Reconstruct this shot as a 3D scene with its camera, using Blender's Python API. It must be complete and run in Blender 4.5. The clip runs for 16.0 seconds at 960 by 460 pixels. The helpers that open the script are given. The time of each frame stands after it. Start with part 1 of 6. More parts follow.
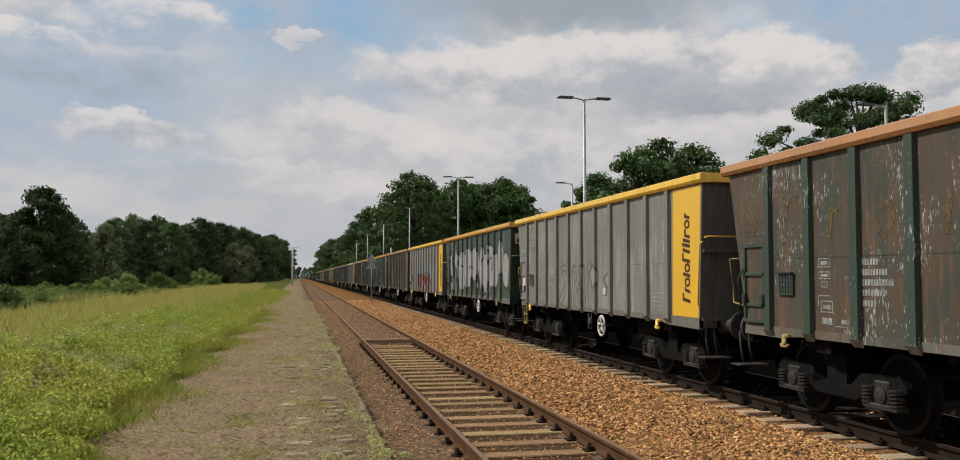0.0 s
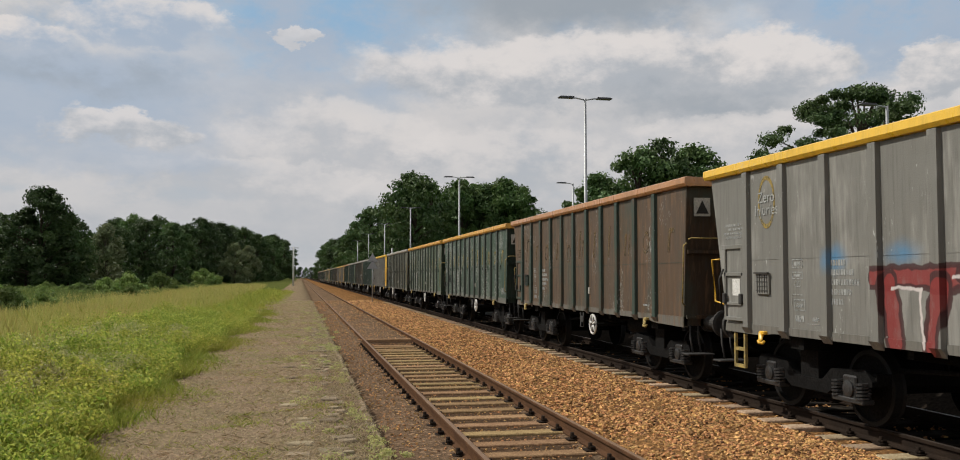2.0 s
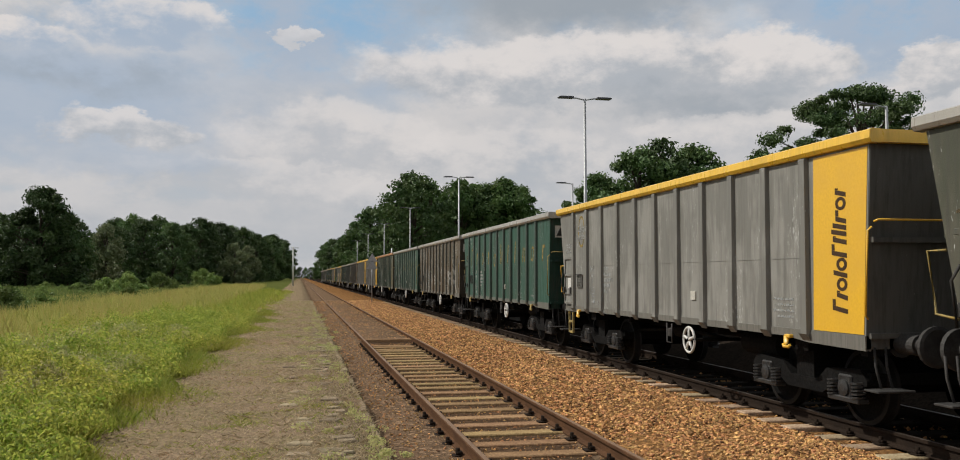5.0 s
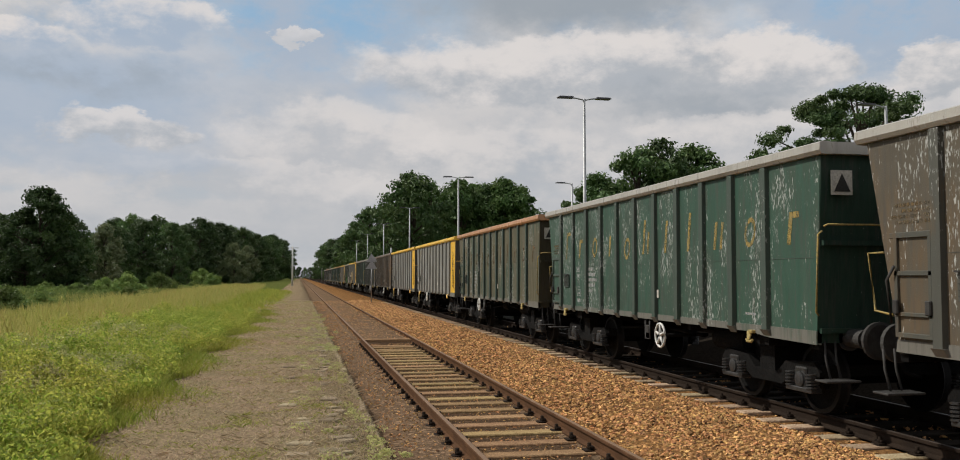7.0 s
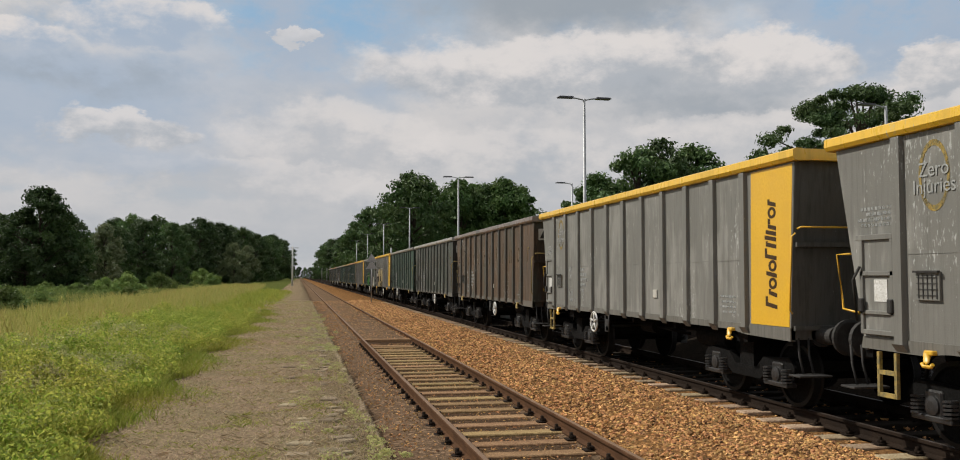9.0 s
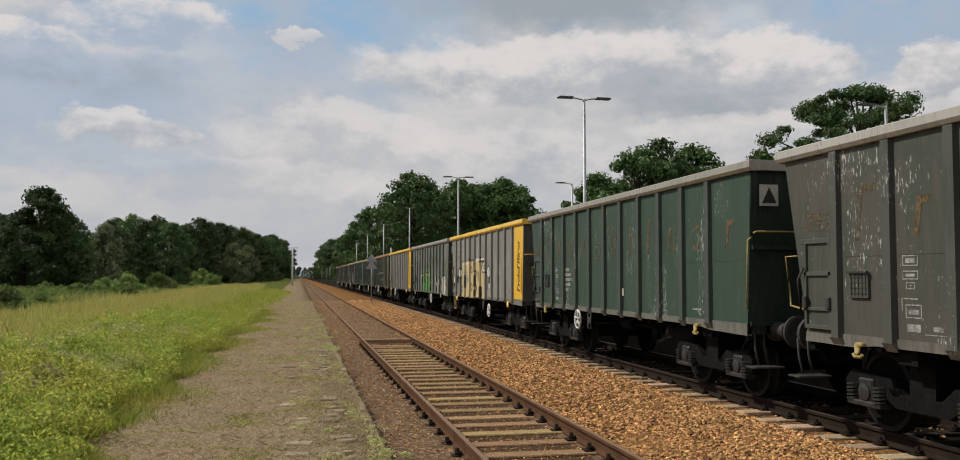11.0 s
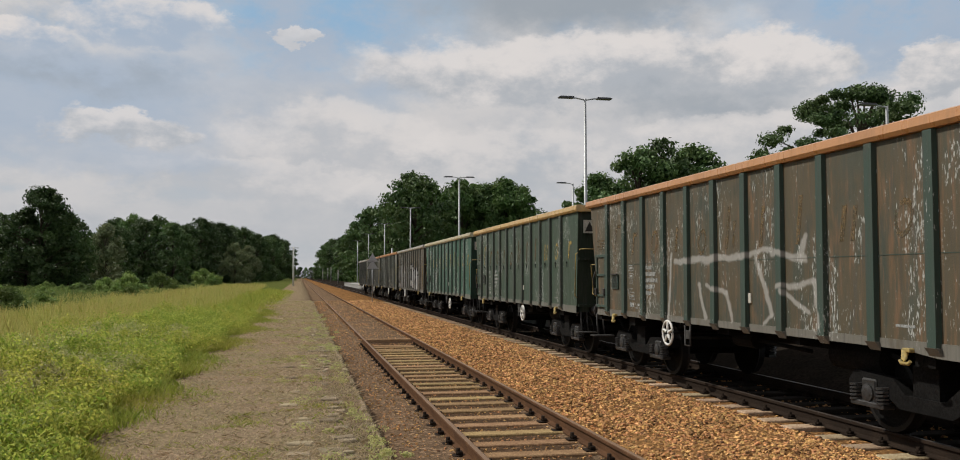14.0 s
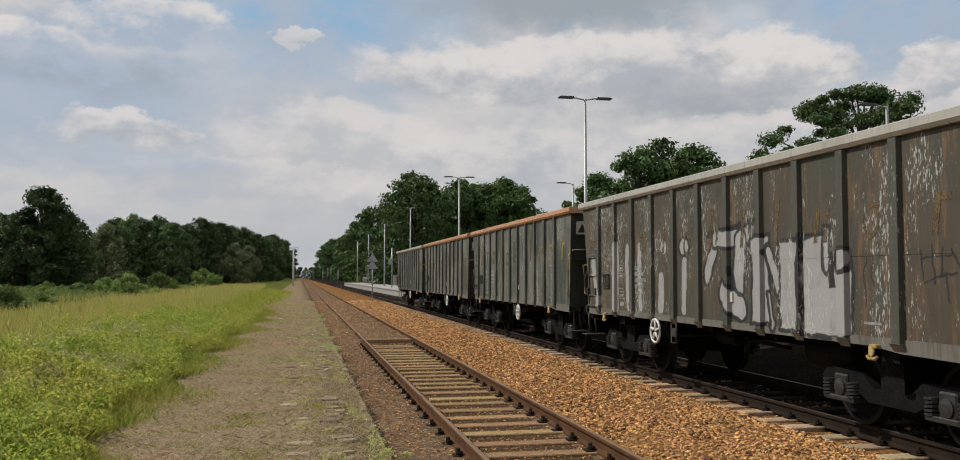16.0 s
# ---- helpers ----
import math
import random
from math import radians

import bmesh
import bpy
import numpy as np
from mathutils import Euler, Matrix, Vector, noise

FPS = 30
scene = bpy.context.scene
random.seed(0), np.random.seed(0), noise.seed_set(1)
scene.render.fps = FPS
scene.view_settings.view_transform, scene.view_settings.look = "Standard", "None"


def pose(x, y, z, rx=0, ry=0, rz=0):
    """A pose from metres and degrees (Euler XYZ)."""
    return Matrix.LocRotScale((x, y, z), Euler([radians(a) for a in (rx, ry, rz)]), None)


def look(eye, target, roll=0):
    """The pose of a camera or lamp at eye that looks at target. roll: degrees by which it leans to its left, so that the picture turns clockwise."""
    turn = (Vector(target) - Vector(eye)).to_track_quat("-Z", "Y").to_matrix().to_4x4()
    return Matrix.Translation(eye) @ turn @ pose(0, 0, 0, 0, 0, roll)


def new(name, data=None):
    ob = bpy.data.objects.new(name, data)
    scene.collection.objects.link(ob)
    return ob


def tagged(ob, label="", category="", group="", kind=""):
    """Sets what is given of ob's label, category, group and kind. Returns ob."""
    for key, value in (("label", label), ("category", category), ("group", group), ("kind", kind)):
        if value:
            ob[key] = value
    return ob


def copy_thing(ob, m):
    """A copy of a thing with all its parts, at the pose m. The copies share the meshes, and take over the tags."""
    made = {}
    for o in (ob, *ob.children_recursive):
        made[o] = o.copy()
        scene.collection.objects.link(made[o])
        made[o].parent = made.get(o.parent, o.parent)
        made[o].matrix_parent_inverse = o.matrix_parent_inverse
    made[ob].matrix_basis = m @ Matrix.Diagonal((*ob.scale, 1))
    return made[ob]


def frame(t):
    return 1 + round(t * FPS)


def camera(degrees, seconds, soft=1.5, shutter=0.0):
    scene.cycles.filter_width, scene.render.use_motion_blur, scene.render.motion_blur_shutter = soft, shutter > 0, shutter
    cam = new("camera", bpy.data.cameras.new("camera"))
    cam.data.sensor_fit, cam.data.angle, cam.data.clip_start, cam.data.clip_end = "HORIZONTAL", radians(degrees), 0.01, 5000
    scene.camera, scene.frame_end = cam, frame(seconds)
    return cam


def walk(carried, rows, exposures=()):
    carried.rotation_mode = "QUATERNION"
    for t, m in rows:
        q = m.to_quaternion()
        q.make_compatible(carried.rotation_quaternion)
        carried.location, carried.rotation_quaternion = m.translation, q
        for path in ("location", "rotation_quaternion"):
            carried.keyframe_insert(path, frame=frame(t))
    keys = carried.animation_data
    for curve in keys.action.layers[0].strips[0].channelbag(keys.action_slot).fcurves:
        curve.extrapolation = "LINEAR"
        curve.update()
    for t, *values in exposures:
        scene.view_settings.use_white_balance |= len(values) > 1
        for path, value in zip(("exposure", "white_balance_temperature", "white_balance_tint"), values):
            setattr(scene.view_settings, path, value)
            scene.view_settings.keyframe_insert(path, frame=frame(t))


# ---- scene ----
cam = camera(57.23, 16.0, soft=1.0)
EYE = (0.0, 0.0, 1.788)


def aim(dyaw=0.0):
    yaw, pitch = 0.20234 + dyaw, 0.05316
    d = Vector((math.sin(yaw) * math.cos(pitch), math.cos(yaw) * math.cos(pitch), math.sin(pitch)))
    return look(EYE, Vector(EYE) + 50 * d)


SHIFT = -0.0010
walk(cam, [(0, aim()), (1.0, aim()), (1.6, aim(SHIFT)), (2.9, aim(SHIFT * 1.1)), (4.2, aim(SHIFT)), (6.4, aim()), (9.2, aim()), (11.4, aim()),
           (12.1, aim(SHIFT)), (14.0, aim(SHIFT)), (16.0, aim(SHIFT))],
     exposures=[(0, -0.08), (16, -0.08)])

# the train: lateral place of its track, speed, wagon pitch, start of wagon 1
TRACK_A, TRACK_B = 2.565, 7.504
SPEED, PITCH, START = 18.68, 12.74, -0.09

# ---- world and sun ----
SUN_TO = Vector((-1.0, 0.55, 1.2)).normalized()


def link_in(nt, sock, v):
    if isinstance(v, bpy.types.NodeSocket):
        nt.links.new(v, sock)
    elif v is not None:
        sock.default_value = v


def nmath(nt, op, a, b=None, clamp=False):
    n = nt.nodes.new("ShaderNodeMath")
    n.operation, n.use_clamp = op, clamp
    link_in(nt, n.inputs[0], a)
    link_in(nt, n.inputs[1], b)
    return n.outputs[0]


def nvec(nt, op, a, b=None):
    n = nt.nodes.new("ShaderNodeVectorMath")
    n.operation = op
    link_in(nt, n.inputs[0], a)
    link_in(nt, n.inputs[1], b)
    return n.outputs["Value"] if op in ("DISTANCE", "DOT_PRODUCT", "LENGTH") else n.outputs["Vector"]


def nnoise(nt, vec, scale, detail=4.0, rough=0.55, out="Fac"):
    n = nt.nodes.new("ShaderNodeTexNoise")
    link_in(nt, n.inputs["Vector"], vec)
    link_in(nt, n.inputs["Scale"], scale)
    link_in(nt, n.inputs["Detail"], detail)
    link_in(nt, n.inputs["Roughness"], rough)
    return n.outputs[out]


def nvoronoi(nt, vec, scale, out="Distance"):
    n = nt.nodes.new("ShaderNodeTexVoronoi")
    link_in(nt, n.inputs["Vector"], vec)
    link_in(nt, n.inputs["Scale"], scale)
    return n.outputs[out]


def nrange(nt, v, a, b, c=0.0, d=1.0, smooth=True):
    n = nt.nodes.new("ShaderNodeMapRange")
    n.interpolation_type = "SMOOTHSTEP" if smooth else "LINEAR"
    for i, x in enumerate((v, a, b, c, d)):
        link_in(nt, n.inputs[i], x)
    return n.outputs[0]


def nmix(nt, fac, a, b, blend="MIX"):
    n = nt.nodes.new("ShaderNodeMix")
    n.data_type, n.blend_type = "RGBA", blend
    link_in(nt, n.inputs[0], fac)
    link_in(nt, n.inputs[6], (*a, 1) if isinstance(a, tuple) else a)
    link_in(nt, n.inputs[7], (*b, 1) if isinstance(b, tuple) else b)
    return n.outputs[2]


def nscale(nt, vec, s):
    n = nt.nodes.new("ShaderNodeMapping")
    link_in(nt, n.inputs[0], vec)
    n.inputs["Scale"].default_value = s
    return n.outputs[0]


def sky_dir(yaw, pitch):
    """A direction by degrees right of the track and up from the horizon."""
    a, b = radians(yaw), radians(pitch)
    return (math.sin(a) * math.cos(b), math.cos(a) * math.cos(b), math.sin(b))


def make_world():
    w = bpy.data.worlds.new("sky")
    scene.world = w
    w.use_nodes = True
    nt = w.node_tree
    nt.nodes.clear()
    out = nt.nodes.new("ShaderNodeOutputWorld")
    bg = nt.nodes.new("ShaderNodeBackground")
    nt.links.new(bg.outputs[0], out.inputs[0])
    sky = nt.nodes.new("ShaderNodeTexSky")
    sky.sky_type, sky.sun_disc = "NISHITA", False
    sky.sun_elevation = math.asin(SUN_TO.z)
    sky.sun_rotation = math.atan2(SUN_TO.x, SUN_TO.y)
    sky.air_density, sky.dust_density = 1.0, 1.5
    d = nt.nodes.new("ShaderNodeTexCoord").outputs["Generated"]
    # cloud sheet: wide flat banks with billows, flattened towards the horizon
    sep = nt.nodes.new("ShaderNodeSeparateXYZ")
    nt.links.new(d, sep.inputs[0])
    z = nmath(nt, "ADD", nmath(nt, "MAXIMUM", sep.outputs[2], 0.0), 0.16)
    comb = nt.nodes.new("ShaderNodeCombineXYZ")
    nt.links.new(nmath(nt, "DIVIDE", sep.outputs[0], z), comb.inputs[0])
    nt.links.new(nmath(nt, "DIVIDE", sep.outputs[1], z), comb.inputs[1])
    flat = comb.outputs[0]
    def density(v, f):
        big = nnoise(nt, f, 0.8, 5.0, 0.55)
        billow = nnoise(nt, nscale(nt, v, (1.0, 1.0, 1.7)), 7.0, 9.0, 0.58)
        return nmath(nt, "ADD", nmath(nt, "MULTIPLY", big, 0.45), nmath(nt, "MULTIPLY", billow, 0.55))
    dens = density(d, flat)
    # towards the sun the cloud thins out on its lit side
    lit = nmath(nt, "SUBTRACT", dens, density(nvec(nt, "ADD", d, (-0.018, 0.0, 0.03)), nvec(nt, "ADD", flat, (-0.05, -0.12, 0.0))))
    cover = nrange(nt, dens, 0.37, 0.49)
    thick = nrange(nt, dens, 0.46, 0.66)
    shade = nmath(nt, "SUBTRACT", nmath(nt, "ADD", nmath(nt, "MULTIPLY", lit, 6.5), 0.70), nmath(nt, "MULTIPLY", thick, 0.50), True)
    cloud = nmix(nt, shade, (3.9, 4.35, 4.9), (7.0, 6.75, 6.65))
    col = nmix(nt, cover, nmix(nt, 0.6, sky.outputs[0], SKY_TONES["blue"]), cloud)
    # the banks of the day, from the back to the front, in degrees with billowing edges
    yaw = nmath(nt, "DEGREES", nmath(nt, "ARCTAN2", sep.outputs[0], sep.outputs[1]))
    pitch = nmath(nt, "DEGREES", nmath(nt, "ARCSINE", sep.outputs[2]))
    at = nt.nodes.new("ShaderNodeCombineXYZ")
    nt.links.new(yaw, at.inputs[0])
    nt.links.new(pitch, at.inputs[1])
    flatd = nscale(nt, d, (1.0, 1.0, 1.7))
    wisp = nvec(nt, "SUBTRACT", nnoise(nt, flatd, 5.0, 8.0, 0.60, "Color"), (0.5, 0.5, 0.5))
    puff = nvec(nt, "SUBTRACT", nnoise(nt, flatd, 19.0, 6.0, 0.62, "Color"), (0.5, 0.5, 0.5))
    at = nvec(nt, "ADD", at.outputs[0], nvec(nt, "ADD", nvec(nt, "MULTIPLY", wisp, (13.0, 5.0, 0.0)), nvec(nt, "MULTIPLY", puff, (4.2, 2.6, 0.0))))
    grain = nmath(nt, "SUBTRACT", nnoise(nt, flatd, 14.0, 9.0, 0.62), 0.5)
    for cy, cp, w, h, much, top, base in CLOUDS:
        q = nvec(nt, "DIVIDE", nvec(nt, "SUBTRACT", at, (cy, cp, 0.0)), (w, h, 1.0))
        m = nrange(nt, nvec(nt, "LENGTH", q), 0.80 if top == "white" else 0.35, 1.08 if top == "white" else 1.35, much, 0.0)
        qs = nt.nodes.new("ShaderNodeSeparateXYZ")
        nt.links.new(q, qs.inputs[0])
        up = nrange(nt, nmath(nt, "ADD", qs.outputs[1], nmath(nt, "MULTIPLY", grain, 5.5)), -0.9, 0.85)
        col = nmix(nt, m, col, nmix(nt, up, SKY_TONES[base], SKY_TONES[top]))
    haze = nrange(nt, sep.outputs[2], 0.0, 0.15, 0.65, 0.0)
    col = nmix(nt, haze, col, (5.0, 5.15, 5.4))
    nt.links.new(col, bg.inputs[0])
    bg.inputs[1].default_value = 0.1


SKY_TONES = {"white": (7.6, 7.2, 7.0), "pale": (6.2, 6.05, 6.05), "veil": (5.2, 5.3, 5.55), "grey": (4.5, 4.75, 5.1), "dark": (3.4, 3.8, 4.25), "mist": (4.1, 4.85, 5.9), "blue": (2.95, 4.65, 6.5)}
# yaw, pitch, half width, half height, how dense, upper and lower tone
CLOUDS = [(12, 7, 36, 8, 0.8, "pale", "veil"), (-13, 10.0, 11, 3.6, 0.85, "mist", "mist"), (0.5, 16.8, 11, 5.6, 1.0, "blue", "mist"), (38, 17.0, 11, 5.0, 1.0, "blue", "mist"),
          (-10.5, 15.0, 5.4, 1.7, 0.85, "white", "mist"), (-17.5, 13.6, 2.4, 1.2, 0.9, "white", "mist"), (-13.5, 11.7, 7.0, 1.4, 0.6, "mist", "dark"),
          (-10.5, 8.6, 4.6, 1.3, 0.8, "white", "grey"), (2.5, 8.8, 7.5, 2.2, 0.55, "white", "veil"), (-0.4, 14.6, 1.5, 0.6, 0.7, "white", "pale")]
CLOUDS += [(-2, 6.2, 9, 1.2, 0.5, "white", "veil"), (9, 5.4, 7, 1.3, 0.5, "white", "grey"), (-9, 6.6, 6, 0.8, 0.5, "mist", "mist"), (19, 18.2, 12, 2.6, 0.95, "dark", "dark"), (17.5, 13.3, 13.5, 2.5, 0.9, "white", "grey"), (30.5, 13.2, 5.4, 2.2, 0.95, "white", "grey"), (26, 10.9, 7.5, 1.3, 0.75, "grey", "dark"),
           (40, 12.2, 3.4, 1.8, 0.95, "white", "grey"), (13, 8.0, 8, 2.0, 0.45, "white", "grey"), (28, 8.4, 8, 1.8, 0.5, "white", "veil")]
make_world()
sun = new("sun", bpy.data.lights.new("sun", "SUN"))
sun.data.energy, sun.data.angle, sun.data.color = 4.3, radians(0.8), (1.0, 0.95, 0.86)
sun.matrix_world = look(SUN_TO * 60, (0, 0, 0))


# ---- materials ----
def mat_new(name):
    m = bpy.data.materials.new(name)
    m.use_nodes = True
    nt = m.node_tree
    bsdf = nt.nodes["Principled BSDF"]
    return m, nt, bsdf, nt.nodes.new("ShaderNodeTexCoord").outputs["Object"]


def bump(nt, bsdf, height, strength=0.4, dist=0.02):
    b = nt.nodes.new("ShaderNodeBump")
    b.inputs["Strength"].default_value, b.inputs["Distance"].default_value = strength, dist
    nt.links.new(height, b.inputs["Height"])
    nt.links.new(b.outputs[0], bsdf.inputs["Normal"])


def mottled(name, a, b, scale=3.0, fine=40.0, rough=0.85, metal=0.0, relief=0.3, c=None, island=False, rnd=False, spec=0.3, grit=0.0, strands=None, vary=0.45):
    """A surface that wavers between two colours at a large and a fine scale."""
    m, nt, bsdf, co = mat_new(name)
    f1 = nrange(nt, nnoise(nt, co, scale, 5.0), 0.3, 0.7)
    f2 = nnoise(nt, co, fine, 4.0, 0.65)
    col = nmix(nt, f1, a, b)
    col = nmix(nt, nrange(nt, f2, 0.35, 0.7), col, c or tuple(x * 0.6 for x in a))
    if strands:
        for turn, pale in ((0.5, 1), (1.4, 1), (2.3, 0), (2.9, 1)):
            mp = nt.nodes.new("ShaderNodeMapping")
            nt.links.new(co, mp.inputs[0])
            mp.inputs["Rotation"].default_value = (0, 0, turn)
            mp.inputs["Scale"].default_value = (70, 7, 1)
            st = nrange(nt, nnoise(nt, mp.outputs[0], 1.0, 2.0, 0.6), 0.60, 0.68, 0.0, 0.6)
            col = nmix(nt, st, col, strands if pale else tuple(x * 0.45 for x in a))
    if grit:
        g = nvoronoi(nt, co, 26.0, "Color")
        gs = nt.nodes.new("ShaderNodeSeparateColor")
        nt.links.new(g, gs.inputs[0])
        col = nmix(nt, nrange(nt, gs.outputs[0], 0.75, 0.95, 0.0, grit), col, tuple(min(1, x * 2.0) for x in a))
        col = nmix(nt, nrange(nt, gs.outputs[1], 0.7, 0.9, 0.0, grit), col, tuple(x * 0.35 for x in a))
    if island or rnd:
        if island:
            r = nt.nodes.new("ShaderNodeNewGeometry").outputs["Random Per Island"]
        else:
            r = nt.nodes.new("ShaderNodeObjectInfo").outputs["Random"]
        hsv = nt.nodes.new("ShaderNodeHueSaturation")
        nt.links.new(nrange(nt, r, 0, 1, 1 - vary, 1 + vary * 1.5, False), hsv.inputs["Value"])
        nt.links.new(nrange(nt, nmath(nt, "FRACT", nmath(nt, "MULTIPLY", r, 7.3)), 0, 1, 0.485, 0.515, False), hsv.inputs["Hue"])
        nt.links.new(col, hsv.inputs["Color"])
        col = hsv.outputs[0]
    nt.links.new(col, bsdf.inputs["Base Color"])
    bsdf.inputs["Metallic"].default_value = metal
    bsdf.inputs["Specular IOR Level"].default_value = spec
    nt.links.new(nrange(nt, f2, 0.2, 0.8, rough - 0.1, min(1, rough + 0.1)), bsdf.inputs["Roughness"])
    if relief:
        bump(nt, bsdf, f2, relief)
    return m


def leafy(name, a, b, rough=0.6, trans=0.25):
    m, nt, bsdf, co = mat_new(name)
    r = nt.nodes.new("ShaderNodeNewGeometry").outputs["Random Per Island"]
    rnd = nt.nodes.new("ShaderNodeObjectInfo").outputs["Random"]
    col = nmix(nt, r, a, b)
    hsv = nt.nodes.new("ShaderNodeHueSaturation")
    nt.links.new(nrange(nt, rnd, 0, 1, 0.65, 1.45, False), hsv.inputs["Value"])
    nt.links.new(nrange(nt, nnoise(nt, co, 0.35, 3.0), 0.3, 0.7, 0.488, 0.525), hsv.inputs["Hue"])
    nt.links.new(col, hsv.inputs["Color"])
    nt.links.new(hsv.outputs[0], bsdf.inputs["Base Color"])
    bsdf.inputs["Roughness"].default_value = rough
    bsdf.inputs["Specular IOR Level"].default_value = 0.25
    if trans:
        tr = nt.nodes.new("ShaderNodeBsdfTranslucent")
        nt.links.new(hsv.outputs[0], tr.inputs[0])
        mx = nt.nodes.new("ShaderNodeMixShader")
        mx.inputs[0].default_value = trans
        nt.links.new(bsdf.outputs[0], mx.inputs[1])
        nt.links.new(tr.outputs[0], mx.inputs[2])
        nt.links.new(mx.outputs[0], nt.nodes["Material Output"].inputs[0])
    return m


SPRAYED = {}


def graffiti_on(nt, co, col, layers):
    """Sprayed shapes laid over one another: kind, four measures, half width, fill, outline, edge.
    o: an oval (centre, radii); c: a stroke (from, to); b: a block (low corner, high corner)."""
    key = id(layers)
    if key not in SPRAYED:
        SPRAYED[key] = spray_group(layers)
    g = nt.nodes.new("ShaderNodeGroup")
    g.node_tree = SPRAYED[key]
    nt.links.new(co, g.inputs[0])
    nt.links.new(col, g.inputs[1])
    return g.outputs[0]


def spray_group(layers):
    nt = bpy.data.node_groups.new("sprayed_piece", "ShaderNodeTree")
    nt.interface.new_socket("Place", in_out="INPUT", socket_type="NodeSocketVector")
    nt.interface.new_socket("Paint", in_out="INPUT", socket_type="NodeSocketColor")
    nt.interface.new_socket("Paint", in_out="OUTPUT", socket_type="NodeSocketColor")
    way_in, way_out = nt.nodes.new("NodeGroupInput"), nt.nodes.new("NodeGroupOutput")
    co, col = way_in.outputs[0], way_in.outputs[1]
    flat = nvec(nt, "MULTIPLY", co, (0.0, 1.0, 1.0))
    sway = nvec(nt, "SUBTRACT", nnoise(nt, flat, 3.2, 3.0, 0.5, "Color"), (0.5, 0.5, 0.5))
    p = nvec(nt, "MULTIPLY", nvec(nt, "ADD", flat, nvec(nt, "MULTIPLY", sway, (0.0, 0.16, 0.16))), (0.0, 1.0, 1.0))
    spray = nrange(nt, nnoise(nt, nscale(nt, co, (1.0, 1.0, 0.5)), 9.0, 6.0, 0.7), 0.33, 0.52, 0.78, 1.0)
    for kind, a, b, c, d, half, fill, line, edge in layers:
        if kind == "o":
            q = nvec(nt, "MULTIPLY", nvec(nt, "SUBTRACT", p, (0.0, a, b)), (0.0, 1 / c, 1 / d))
            sd = nmath(nt, "MULTIPLY", nmath(nt, "SUBTRACT", nvec(nt, "LENGTH", q), 1.0), min(c, d))
        elif kind == "c":
            run = Vector((0.0, c - a, d - b))
            rel = nvec(nt, "SUBTRACT", p, (0.0, a, b))
            f = nmath(nt, "DIVIDE", nvec(nt, "DOT_PRODUCT", rel, tuple(run)), max(run.length_squared, 1e-5), True)
            to = nt.nodes.new("ShaderNodeVectorMath")
            to.operation = "SCALE"
            to.inputs[0].default_value = tuple(run)
            nt.links.new(f, to.inputs["Scale"])
            sd = nmath(nt, "SUBTRACT", nvec(nt, "LENGTH", nvec(nt, "SUBTRACT", rel, to.outputs[0])), half)
        else:
            q = nvec(nt, "SUBTRACT", nvec(nt, "ABSOLUTE", nvec(nt, "SUBTRACT", p, (0.0, (a + c) / 2, (b + d) / 2))), (0.0, (c - a) / 2, (d - b) / 2))
            sq = nt.nodes.new("ShaderNodeSeparateXYZ")
            nt.links.new(q, sq.inputs[0])
            sd = nmath(nt, "MAXIMUM", sq.outputs[1], sq.outputs[2])
        soft, much = ((0.012, 0.93), (0.16, 0.8), (0.34, 0.85), (0.03, 0.8))[edge]
        m = nmath(nt, "MULTIPLY", nrange(nt, sd, -soft, soft * 0.5, much, 0.0), spray)
        col = nmix(nt, m, col, fill)
        if line:
            ring = nrange(nt, nmath(nt, "ABSOLUTE", sd), 0.022, 0.040, 0.93, 0.0)
            col = nmix(nt, ring, col, line)
    nt.links.new(col, way_out.inputs[0])
    return nt


